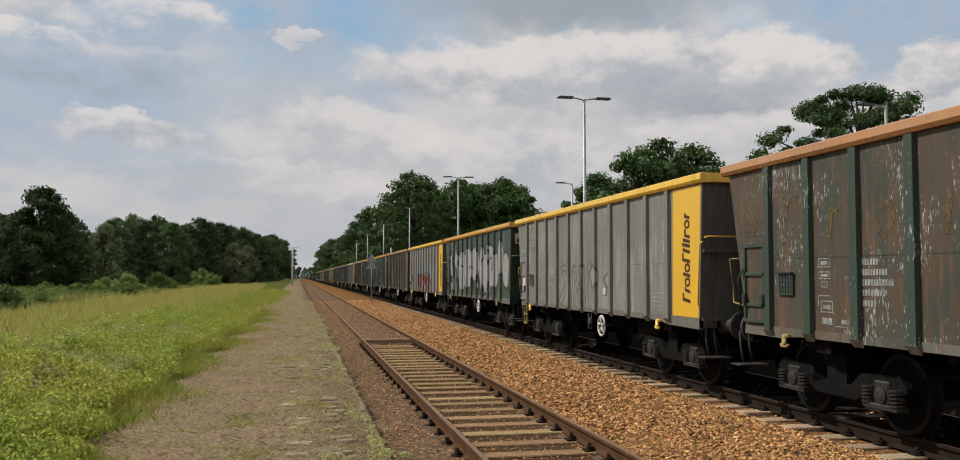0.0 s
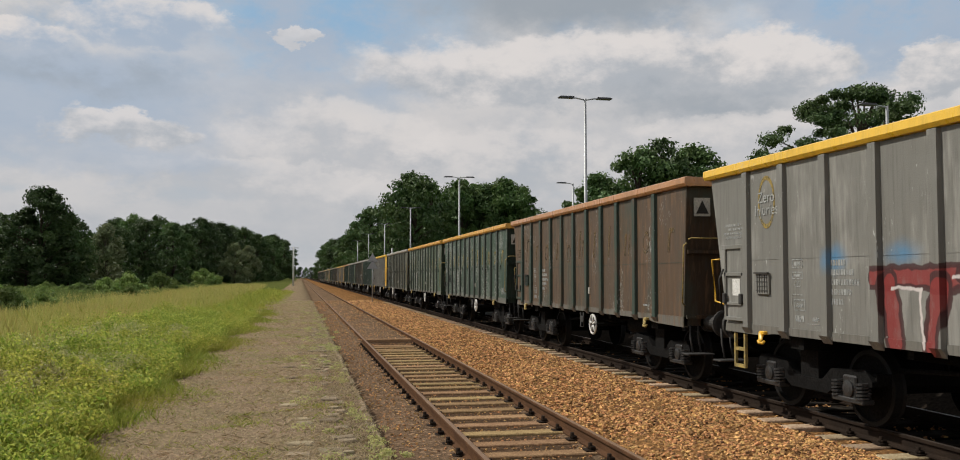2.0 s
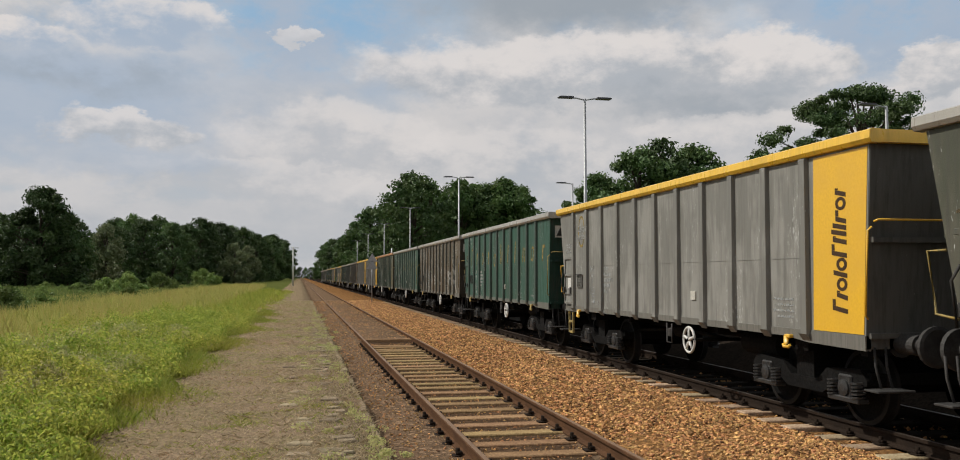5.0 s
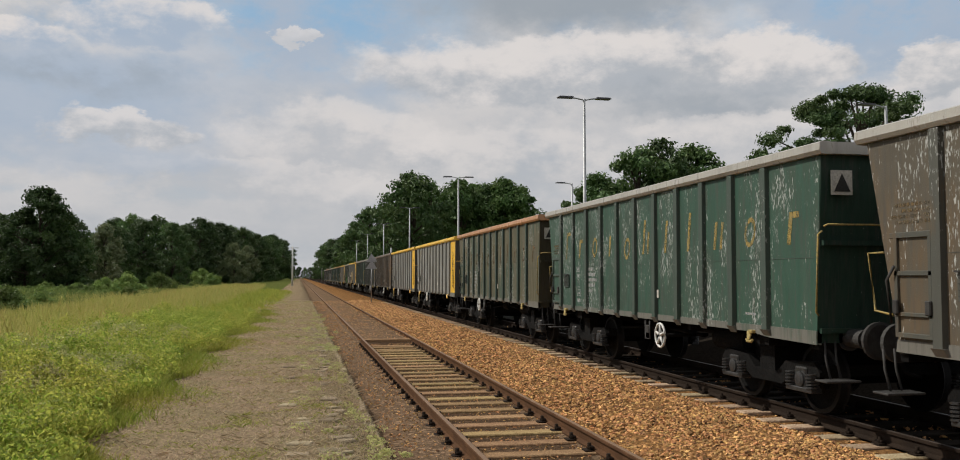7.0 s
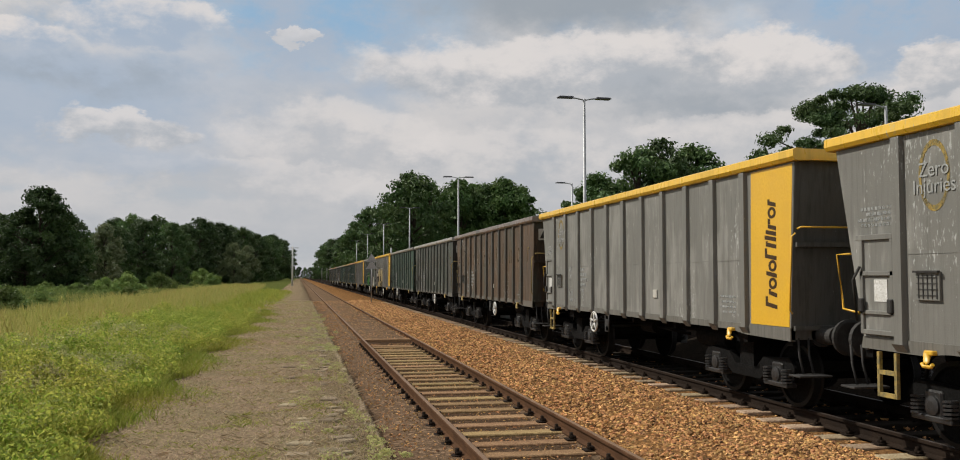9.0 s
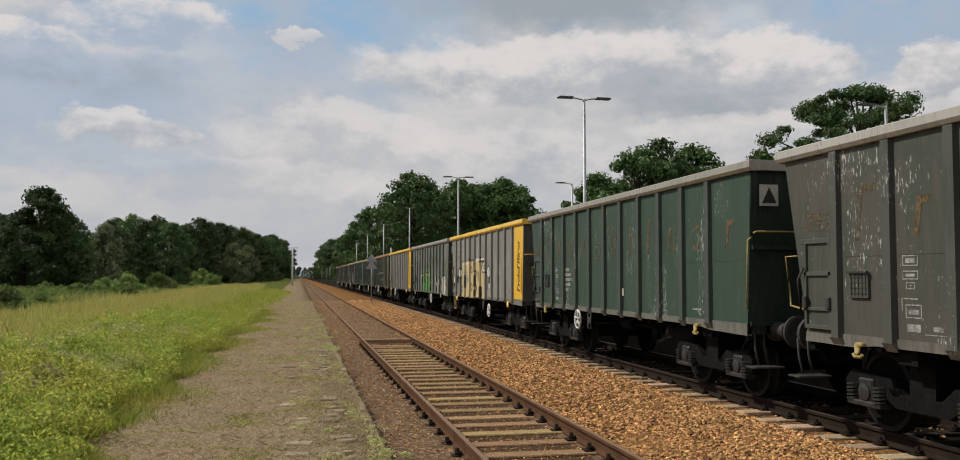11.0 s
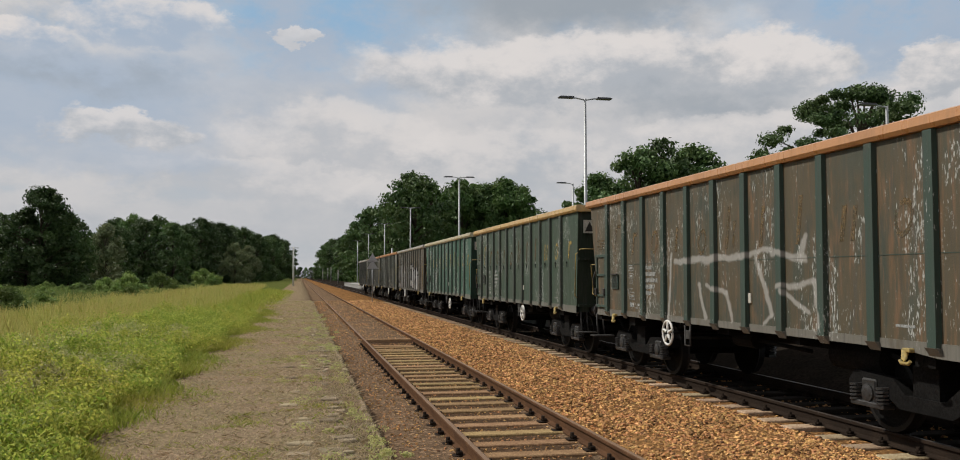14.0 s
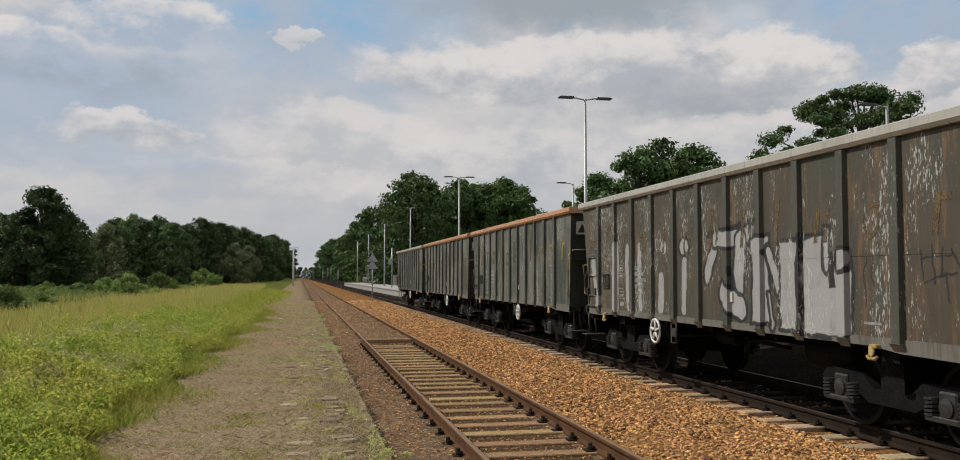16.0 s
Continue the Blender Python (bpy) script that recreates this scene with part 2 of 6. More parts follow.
def paint(name, base, worn, amount=0.5, flecks=0.3, graffiti=(), rough=0.55, soot=0.55, gloss=0.3):
    """Weathered wagon paint in the wagon's own space: stains that run down, peeled spots, dust."""
    m, nt, bsdf, co = mat_new(name)
    runs = nnoise(nt, nscale(nt, co, (3.0, 3.0, 0.5)), 2.2, 6.0, 0.65)
    big = nnoise(nt, co, 0.55, 4.0, 0.6)
    f = nrange(nt, nmath(nt, "ADD", nmath(nt, "MULTIPLY", runs, 0.5), nmath(nt, "MULTIPLY", big, 0.5)), 0.585 - 0.3 * amount, 0.70 - 0.3 * amount)
    col = nmix(nt, nmath(nt, "MULTIPLY", f, 0.9), base, worn)
    grime = nrange(nt, nnoise(nt, nscale(nt, co, (6.0, 6.0, 0.35)), 3.0, 5.0, 0.7), 0.46, 0.70, 0.0, soot)
    col = nmix(nt, grime, col, (0.055, 0.05, 0.045))
    if base[0] > 1.2 * base[1] and base[0] < 0.2:
        rust = nrange(nt, nnoise(nt, nscale(nt, nvec(nt, "ADD", co, (3.0, 1.0, 0.0)), (4.0, 4.0, 0.45)), 2.6, 6.0, 0.7), 0.50, 0.66, 0.0, 0.7)
        col = nmix(nt, rust, col, (0.15, 0.085, 0.045))
        moss = nrange(nt, nnoise(nt, nscale(nt, nvec(nt, "ADD", co, (7.0, 4.0, 0.0)), (1.0, 1.0, 0.5)), 1.1, 5.0, 0.7), 0.52, 0.66, 0.0, 0.75)
        col = nmix(nt, moss, col, (0.05, 0.056, 0.042))
    if graffiti:
        col = graffiti_on(nt, co, col, graffiti)
    if flecks:
        cl = nrange(nt, nmath(nt, "ADD", nmath(nt, "MULTIPLY", nnoise(nt, nscale(nt, co, (1.0, 1.0, 0.6)), 0.8, 4.0, 0.65), 0.7), nmath(nt, "MULTIPLY", runs, 0.3)), 0.53 - 0.20 * flecks, 0.70 - 0.20 * flecks)
        v = nscale(nt, co, (1.35, 1.35, 0.36))
        thr = nmath(nt, "SUBTRACT", 0.71, nmath(nt, "MULTIPLY", cl, 0.17))
        spots = nmath(nt, "MULTIPLY", nmath(nt, "SUBTRACT", nnoise(nt, v, 30.0, 3.0, 0.65), thr), 18.0, True)
        col = nmix(nt, nmath(nt, "MULTIPLY", cl, 0.10 * flecks), col, (0.20, 0.19, 0.15))
        col = nmix(nt, nmath(nt, "MULTIPLY", spots, 0.75), col, (0.42, 0.43, 0.41))
    nt.links.new(col, bsdf.inputs["Base Color"])
    fine = nnoise(nt, co, 60.0, 3.0, 0.6)
    nt.links.new(nrange(nt, runs, 0.2, 0.8, rough - 0.1, rough + 0.25), bsdf.inputs["Roughness"])
    bsdf.inputs["Specular IOR Level"].default_value = gloss
    dents = nmath(nt, "ADD", nmath(nt, "MULTIPLY", fine, 0.12), nnoise(nt, co, 1.6, 2.0))
    bump(nt, bsdf, dents, 0.5, 0.03)
    return m


M = {}
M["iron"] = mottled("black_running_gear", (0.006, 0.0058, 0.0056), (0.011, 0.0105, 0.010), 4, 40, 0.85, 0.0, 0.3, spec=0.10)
M["iron_worn"] = mottled("grey_dusty_iron", (0.055, 0.053, 0.05), (0.02, 0.018, 0.017), 6, 50, 0.7, 0.1, 0.3)
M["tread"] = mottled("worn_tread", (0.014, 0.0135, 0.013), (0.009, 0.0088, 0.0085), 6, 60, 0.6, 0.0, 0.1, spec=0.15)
M["white"] = mottled("white_enamel", (0.72, 0.72, 0.70), (0.6, 0.6, 0.57), 6, 60, 0.5, 0.0, 0.1, c=(0.45, 0.44, 0.4))
M["yellow"] = mottled("yellow_enamel", (0.74, 0.43, 0.014), (0.66, 0.38, 0.03), 2, 30, 0.40, 0.0, 0.1, c=(0.66, 0.37, 0.02), spec=0.8)
M["rail_top"] = mottled("worn_rail_head", (0.23, 0.145, 0.088), (0.15, 0.095, 0.06), 2, 60, 0.6, 0.0, 0.1, spec=0.15)
M["rail"] = mottled("rusty_rail", (0.125, 0.066, 0.036), (0.075, 0.042, 0.026), 3, 50, 0.9, 0.0, 0.4, spec=0.02)
M["rail_dark"] = mottled("grimy_rail", (0.032, 0.022, 0.016), (0.02, 0.015, 0.012), 3, 50, 0.85, 0.0, 0.3, spec=0.05)
M["rail_dark_top"] = mottled("running_rail_head", (0.10, 0.075, 0.06), (0.06, 0.047, 0.04), 3, 50, 0.5, 0.3, 0.1)
M["sleeper_wood"] = mottled("weathered_sleeper_wood", (0.37, 0.255, 0.13), (0.28, 0.185, 0.095), 5, 40, 0.9, 0, 0.6, c=(0.17, 0.105, 0.055), rnd=True, vary=0.14, spec=0.05)
M["sleeper_grey"] = mottled("grey_sleeper", (0.44, 0.36, 0.25), (0.34, 0.26, 0.17), 4, 40, 0.9, 0, 0.5, c=(0.22, 0.14, 0.085), rnd=True, vary=0.2, spec=0.05)
M["stone"] = mottled("ballast_stone", (0.52, 0.295, 0.115), (0.32, 0.160, 0.056), 6, 30, 0.9, 0, 0.2, island=True, c=(0.20, 0.10, 0.043), vary=0.68)
M["ballast"] = mottled("ballast_bed", (0.24, 0.128, 0.052), (0.17, 0.088, 0.036), 1.2, 18, 0.95, 0, 0.9, c=(0.09, 0.045, 0.02), spec=0.0, grit=0.7)
# ballast under the train: its shade is put into this near-black colour
M["oily"] = mottled("shade_dark_ballast", (0.03, 0.023, 0.018), (0.02, 0.017, 0.014), 1.2, 18, 0.95, 0, 0.9, c=(0.012, 0.010, 0.008), spec=0.0)
M["bed"] = mottled("track_dirt", (0.195, 0.128, 0.080), (0.125, 0.086, 0.056), 1.3, 26, 0.95, 0, 1.0, c=(0.075, 0.05, 0.033), spec=0.0, grit=0.6)
M["path"] = mottled("dry_trodden_grass", (0.245, 0.174, 0.118), (0.17, 0.143, 0.076), 0.8, 22, 0.95, 0, 1.0, c=(0.105, 0.080, 0.052), spec=0.0, grit=0.3, strands=(0.40, 0.32, 0.20))
M["meadow"] = mottled("meadow_soil", (0.085, 0.10, 0.026), (0.11, 0.112, 0.036), 0.12, 4, 0.95, 0, 0.5, c=(0.05, 0.066, 0.018), spec=0.0)
M["slab"] = mottled("pale_paving", (0.31, 0.25, 0.175), (0.20, 0.16, 0.105), 4, 30, 0.9, 0, 0.4, rnd=True, vary=0.25, spec=0.0)
M["bed_dark"] = mottled("dirt_between_rails", (0.105, 0.066, 0.040), (0.07, 0.045, 0.029), 1.5, 26, 0.95, 0, 1.0, c=(0.04, 0.026, 0.017), spec=0.0, grit=0.5)
M["scrub_soil"] = mottled("rough_pasture", (0.040, 0.060, 0.020), (0.062, 0.078, 0.026), 0.15, 3, 0.95, 0, 0.5, c=(0.026, 0.038, 0.013), spec=0.0)
M["edge_stone"] = mottled("weathered_edge_stone", (0.25, 0.20, 0.135), (0.17, 0.13, 0.085), 3, 24, 0.95, 0, 0.7, c=(0.10, 0.085, 0.045), rnd=True, vary=0.25, spec=0.0, grit=0.4)
M["concrete"] = mottled("grey_concrete", (0.36, 0.35, 0.33), (0.28, 0.27, 0.25), 1.5, 25, 0.9, 0, 0.3)
M["galvanised"] = mottled("galvanised_steel", (0.42, 0.43, 0.44), (0.34, 0.35, 0.36), 2, 30, 0.5, 0.4, 0.05)
M["luminaire"] = mottled("dark_lamp_head", (0.10, 0.10, 0.11), (0.07, 0.07, 0.075), 2, 30, 0.5, 0.2, 0.05)
M["bark"] = mottled("oak_bark", (0.075, 0.055, 0.04), (0.05, 0.04, 0.03), 3, 20, 0.95, 0, 0.8)
M["leaf_dark"] = leafy("oak_leaves", (0.046, 0.080, 0.026), (0.085, 0.128, 0.042), 0.55, 0.16)
M["leaf_mid"] = leafy("lime_leaves", (0.058, 0.105, 0.028), (0.10, 0.155, 0.046), 0.5)
M["leaf_pale"] = leafy("willow_leaves", (0.12, 0.15, 0.07), (0.20, 0.22, 0.11), 0.5)
M["shrub"] = leafy("shrub_leaves", (0.11, 0.17, 0.040), (0.20, 0.26, 0.075))
M["weed"] = leafy("weed_leaves", (0.21, 0.29, 0.038), (0.52, 0.50, 0.11), 0.55, 0.60)
M["blade"] = leafy("grass_blades", (0.25, 0.30, 0.040), (0.42, 0.40, 0.09), 0.6, 0.55)
M["seed"] = leafy("dry_seed_heads", (0.40, 0.32, 0.12), (0.27, 0.28, 0.075), 0.7, 0.45)
M["scrub"] = leafy("rough_pasture_blades", (0.085, 0.125, 0.030), (0.15, 0.18, 0.055), 0.6, 0.4)
M["straw"] = leafy("dry_straw", (0.66, 0.52, 0.36), (0.40, 0.30, 0.19), 0.8, 0.45)
M["brand"] = mottled("brown_sign_paint", (0.06, 0.03, 0.01), (0.045, 0.024, 0.01), 3, 40, 0.6, 0, 0.05)
M["letter"] = mottled("faded_yellow_paint", (0.42, 0.29, 0.07), (0.30, 0.22, 0.075), 5, 22, 0.7, 0, 0.1, c=(0.16, 0.14, 0.07))
M["letter_faint"] = mottled("worn_orange_paint", (0.20, 0.125, 0.05), (0.13, 0.095, 0.05), 4, 22, 0.7, 0, 0.1, c=(0.075, 0.065, 0.045))
M["mark"] = mottled("white_stencil", (0.40, 0.41, 0.39), (0.30, 0.31, 0.30), 8, 60, 0.7, 0, 0.05)
M["sign_white"] = mottled("sign_plate", (0.55, 0.53, 0.47), (0.45, 0.43, 0.38), 5, 50, 0.6, 0, 0.05)
M["sign_black"] = mottled("sign_print", (0.035, 0.033, 0.03), (0.03, 0.03, 0.028), 5, 50, 0.6, 0, 0.05)
M["gear"] = mottled("grimy_axle_boxes", (0.034, 0.033, 0.032), (0.009, 0.0088, 0.0085), 9, 50, 0.42, 0.0, 0.3, spec=0.5)
M["weed_pale"] = leafy("pale_weed_tips", (0.40, 0.42, 0.15), (0.62, 0.56, 0.26), 0.55, 0.60)


def wear_through(m, name, lo, hi):
    """A copy of a paint that has flaked off in places."""
    m = m.copy()
    m.name = name
    nt = m.node_tree
    co = nt.nodes.new("ShaderNodeTexCoord").outputs["Object"]
    a = nrange(nt, nnoise(nt, nscale(nt, co, (1.0, 1.0, 0.6)), 7.0, 7.0, 0.7), 0.36, 0.60, lo, hi)
    nt.links.new(a, nt.nodes["Principled BSDF"].inputs["Alpha"])
    return m


M["letter_worn"] = wear_through(M["letter"], "flaked_yellow_paint", 0.20, 0.85)
M["letter_thin"] = wear_through(M["letter_faint"], "flaked_orange_paint", 0.05, 0.75)
M["mark_worn"] = wear_through(M["mark"], "flaked_white_stencil", 0.25, 0.95)


def shade_middle(m):
    """Darkens the middle of a sleeper: shade under the wagons put into its colour."""
    nt = m.node_tree
    bsdf = nt.nodes["Principled BSDF"]
    sock = bsdf.inputs["Base Color"]
    old = sock.links[0].from_socket
    co = nt.nodes.new("ShaderNodeTexCoord").outputs["Object"]
    sep = nt.nodes.new("ShaderNodeSeparateXYZ")
    nt.links.new(co, sep.inputs[0])
    d = nmath(nt, "ADD", nmath(nt, "ABSOLUTE", sep.outputs[0]), nmath(nt, "MULTIPLY", nnoise(nt, co, 6.0), 0.2))
    nt.links.new(nmix(nt, nrange(nt, d, 0.86, 1.02, 1.0, 0.0), old, (0.03, 0.025, 0.02)), sock)


shade_middle(M["sleeper_grey"])


# ---- mesh helpers ----
def part(name, bm, material, parent=None, label=""):
    me = bpy.data.meshes.new(name)
    bm.to_mesh(me)
    bm.free()
    for mt in material if isinstance(material, (list, tuple)) else [material]:
        me.materials.append(mt)
    ob = new(name, me)
    ob.parent = parent
    return tagged(ob, label)


def box(bm, x0, x1, y0, y1, z0, z1, bevel=0.0):
    vs = [bm.verts.new((x, y, z)) for z in (z0, z1) for x, y in ((x0, y0), (x1, y0), (x1, y1), (x0, y1))]
    fs = [bm.faces.new([vs[i] for i in q]) for q in ((3, 2, 1, 0), (4, 5, 6, 7), (0, 1, 5, 4), (1, 2, 6, 5), (2, 3, 7, 6), (3, 0, 4, 7))]
    if bevel:
        es = {e for f in fs for e in f.edges}
        bmesh.ops.bevel(bm, geom=list(es), offset=bevel, segments=1, affect="EDGES")
    return bm


def prism(bm, pts, axis, a, b):
    """A polygon pushed from a to b along an axis; pts are the other two coordinates in order."""
    def at(p, w):
        return {"x": (w, p[0], p[1]), "y": (p[0], w, p[1]), "z": (p[0], p[1], w)}[axis]
    lo, hi = [bm.verts.new(at(p, a)) for p in pts], [bm.verts.new(at(p, b)) for p in pts]
    faces = [bm.faces.new(lo), bm.faces.new(hi)]
    n = len(pts)
    for i in range(n):
        faces.append(bm.faces.new((lo[i], lo[(i + 1) % n], hi[(i + 1) % n], hi[i])))
    bmesh.ops.recalc_face_normals(bm, faces=faces)
    return bm


def tube(bm, pts, radii, seg=8, caps=True):
    pts = [Vector(p) for p in pts]
    if not isinstance(radii, (list, tuple)):
        radii = [radii] * len(pts)
    rings, made = [], []
    for i, p in enumerate(pts):
        d = (pts[min(i + 1, len(pts) - 1)] - pts[max(i - 1, 0)]).normalized()
        q = d.to_track_quat("Z", "Y")
        rings.append([bm.verts.new(p + q @ Vector((radii[i] * math.cos(2 * math.pi * k / seg), radii[i] * math.sin(2 * math.pi * k / seg), 0))) for k in range(seg)])
    for a, b in zip(rings, rings[1:]):
        for k in range(seg):
            made.append(bm.faces.new((a[k], a[(k + 1) % seg], b[(k + 1) % seg], b[k])))
    for f in made:
        f.smooth = seg > 5
    if caps:
        bm.faces.new(rings[0][::-1])
        bm.faces.new(rings[-1])
    return bm


def lathe(bm, profile, centre, axis="x", seg=24):
    """profile: (distance along the axis, radius)."""
    rings = []
    for a, r in profile:
        ring = []
        for k in range(seg):
            c, s = r * math.cos(2 * math.pi * k / seg), r * math.sin(2 * math.pi * k / seg)
            v = {"x": (a, c, s), "y": (c, a, s), "z": (c, s, a)}[axis]
            ring.append(bm.verts.new(Vector(centre) + Vector(v)))
        rings.append(ring)
    fs = []
    for a, b in zip(rings, rings[1:]):
        for k in range(seg):
            fs.append(bm.faces.new((a[k], a[(k + 1) % seg], b[(k + 1) % seg], b[k])))
    fs += [bm.faces.new(rings[0]), bm.faces.new(rings[-1])]
    bmesh.ops.recalc_face_normals(bm, faces=fs)
    return bm


def mesh_of(name, verts, faces, materials, parent=None, index=None):
    me = bpy.data.meshes.new(name)
    me.from_pydata([tuple(v) for v in verts], [], [tuple(f) for f in faces])
    for mt in materials:
        me.materials.append(mt)
    if index is not None:
        me.polygons.foreach_set("material_index", index)
    me.update()
    ob = new(name, me)
    ob.parent = parent
    return ob


def B():
    return bmesh.new()


# ---- ground ----
Y_BACK, Y_FAR = -420.0, 2600.0
RAIL_TOP, BED_Z, PATH_Z = 0.0, -0.17, 0.03
EDGE_X = 0.88


def make_ground():
    cols = [(-1600, -0.4, 5), (-300, -0.4, 5), (-90, -0.35, 5), (-30, -0.2, 5), (-15, -0.12, 0), (-12, -0.1, 0), (-6, -0.03, 0), (-3.4, 0.0, 0), (-2.4, 0.02, 1), (-1.6, PATH_Z, 1), (-0.8, PATH_Z, 1), (0.0, PATH_Z, 1),
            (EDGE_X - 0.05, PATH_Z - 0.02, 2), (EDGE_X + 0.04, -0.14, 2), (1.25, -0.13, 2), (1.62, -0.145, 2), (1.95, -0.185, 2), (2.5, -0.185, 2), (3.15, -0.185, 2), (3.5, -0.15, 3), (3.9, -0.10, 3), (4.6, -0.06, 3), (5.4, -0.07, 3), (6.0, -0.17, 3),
            # x 6.72 to 12.2, added bank included, has the train's shade as colour
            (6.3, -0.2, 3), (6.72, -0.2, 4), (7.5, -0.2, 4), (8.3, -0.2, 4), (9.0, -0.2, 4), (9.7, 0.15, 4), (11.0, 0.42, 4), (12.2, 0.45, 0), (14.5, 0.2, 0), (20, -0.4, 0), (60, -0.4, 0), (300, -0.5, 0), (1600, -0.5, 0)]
    ys = [Y_BACK, -150, -50, -15, 0, 4] + list(np.arange(5, 45, 0.6)) + list(np.arange(45, 130, 3)) + [150, 180, 220, 280, 360, 480, 700, 1200, Y_FAR]
    rng = np.random.default_rng(3)
    verts, faces, idx = [], [], []
    for y in ys:
        for x, z, k in cols:
            j = 0.0
            if 0 < y < 60 and -40 < x < 9 and x not in (EDGE_X - 0.05,):
                j = rng.normal() * (0.005 if k in (1, 2) else 0.012)
            if 26.2 < y and 1.7 < x < 3.3:
                z = -0.075
            verts.append((x + (rng.normal() * 0.03 if k == 1 else 0), y, z + j))
    n = len(cols)
    for r in range(len(ys) - 1):
        for c in range(n - 1):
            faces.append((r * n + c, r * n + c + 1, (r + 1) * n + c + 1, (r + 1) * n + c))
            k = cols[c][2]
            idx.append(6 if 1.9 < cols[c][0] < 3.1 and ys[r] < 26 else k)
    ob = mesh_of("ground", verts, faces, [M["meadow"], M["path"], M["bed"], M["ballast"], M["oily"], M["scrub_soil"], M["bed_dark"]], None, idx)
    for p in ob.data.polygons:
        p.use_smooth = True
    return tagged(ob, "flat ground with meadow, trodden strip, dirt and ballast", "ground", kind="structure")


ground = make_ground()


def rail_profile(x):
    return [(x - 0.07, -0.165), (x + 0.07, -0.165), (x + 0.07, -0.150), (x + 0.012, -0.128), (x + 0.010, -0.045), (x + 0.036, -0.034), (x + 0.036, -0.006), (x + 0.026, 0.0),
            (x - 0.026, 0.0), (x - 0.036, -0.006), (x - 0.036, -0.034), (x - 0.010, -0.045), (x - 0.012, -0.128), (x - 0.07, -0.150)]


def make_track(centre, wood, y0, y1, label, steel, head):
    track = tagged(new("railway_track"), label, "railway track", kind="structure")
    track.location = (centre, 0, 0)
    for sx in (-0.7525, 0.7525):
        bm = prism(B(), rail_profile(sx), "y", -400, 900)
        me = part("rail", bm, [steel, head], track)
        for p in me.data.polygons:
            if p.center.z > -0.004 and abs(p.normal.z) > 0.9:
                p.material_index = 1
    bm = box(B(), -1.28, 1.28, -0.125, 0.125, -0.31, -0.155, 0.012)
    for v in bm.verts:
        v.co.z += 0.008 * noise.noise(v.co * 5)
    first = part("sleeper", bm, wood, track)
    bm = B()
    for sx in (-0.7525, 0.7525):
        for e in (-1, 1):
            box(bm, sx + e * 0.13 - 0.05, sx + e * 0.13 + 0.05, -0.07, 0.07, -0.155, -0.142)
            tube(bm, [(sx + e * 0.11, 0, -0.15), (sx + e * 0.11, 0, -0.07)], 0.024, 6)
            box(bm, sx + e * 0.09 - 0.035, sx + e * 0.09 + 0.03, -0.045, 0.045, -0.135, -0.105, 0.006)
    fast = part("rail_fastening", bm, M["rail_dark"], track)
    rng = random.Random(int(centre * 10))
    n = int((y1 - y0) / 0.65)
    for i in range(n):
        y = y0 + i * 0.65 + rng.uniform(-0.03, 0.03)
        s, f = (first, fast) if i == 0 else (first.copy(), fast.copy())
        if i:
            scene.collection.objects.link(s), scene.collection.objects.link(f)
        s.location, f.location = (rng.uniform(-0.04, 0.04), y, rng.uniform(-0.012, 0.008)), (0, y, 0)
        s.rotation_euler = (0, 0, rng.uniform(-0.012, 0.012))
    if y1 < 30:
        part("edge_timber", box(B(), -0.70, 0.70, y1 - 0.18, y1, -0.3, -0.055, 0.012), wood, track)
    return track


make_track(TRACK_A, M["sleeper_wood"], 5.0, 26.4, "rusty disused track on weathered wooden sleepers", M["rail"], M["rail_top"])
make_track(TRACK_B, M["sleeper_grey"], 4.0, 70.0, "running track on grey sleepers in ballast", M["rail_dark"], M["rail_dark_top"])


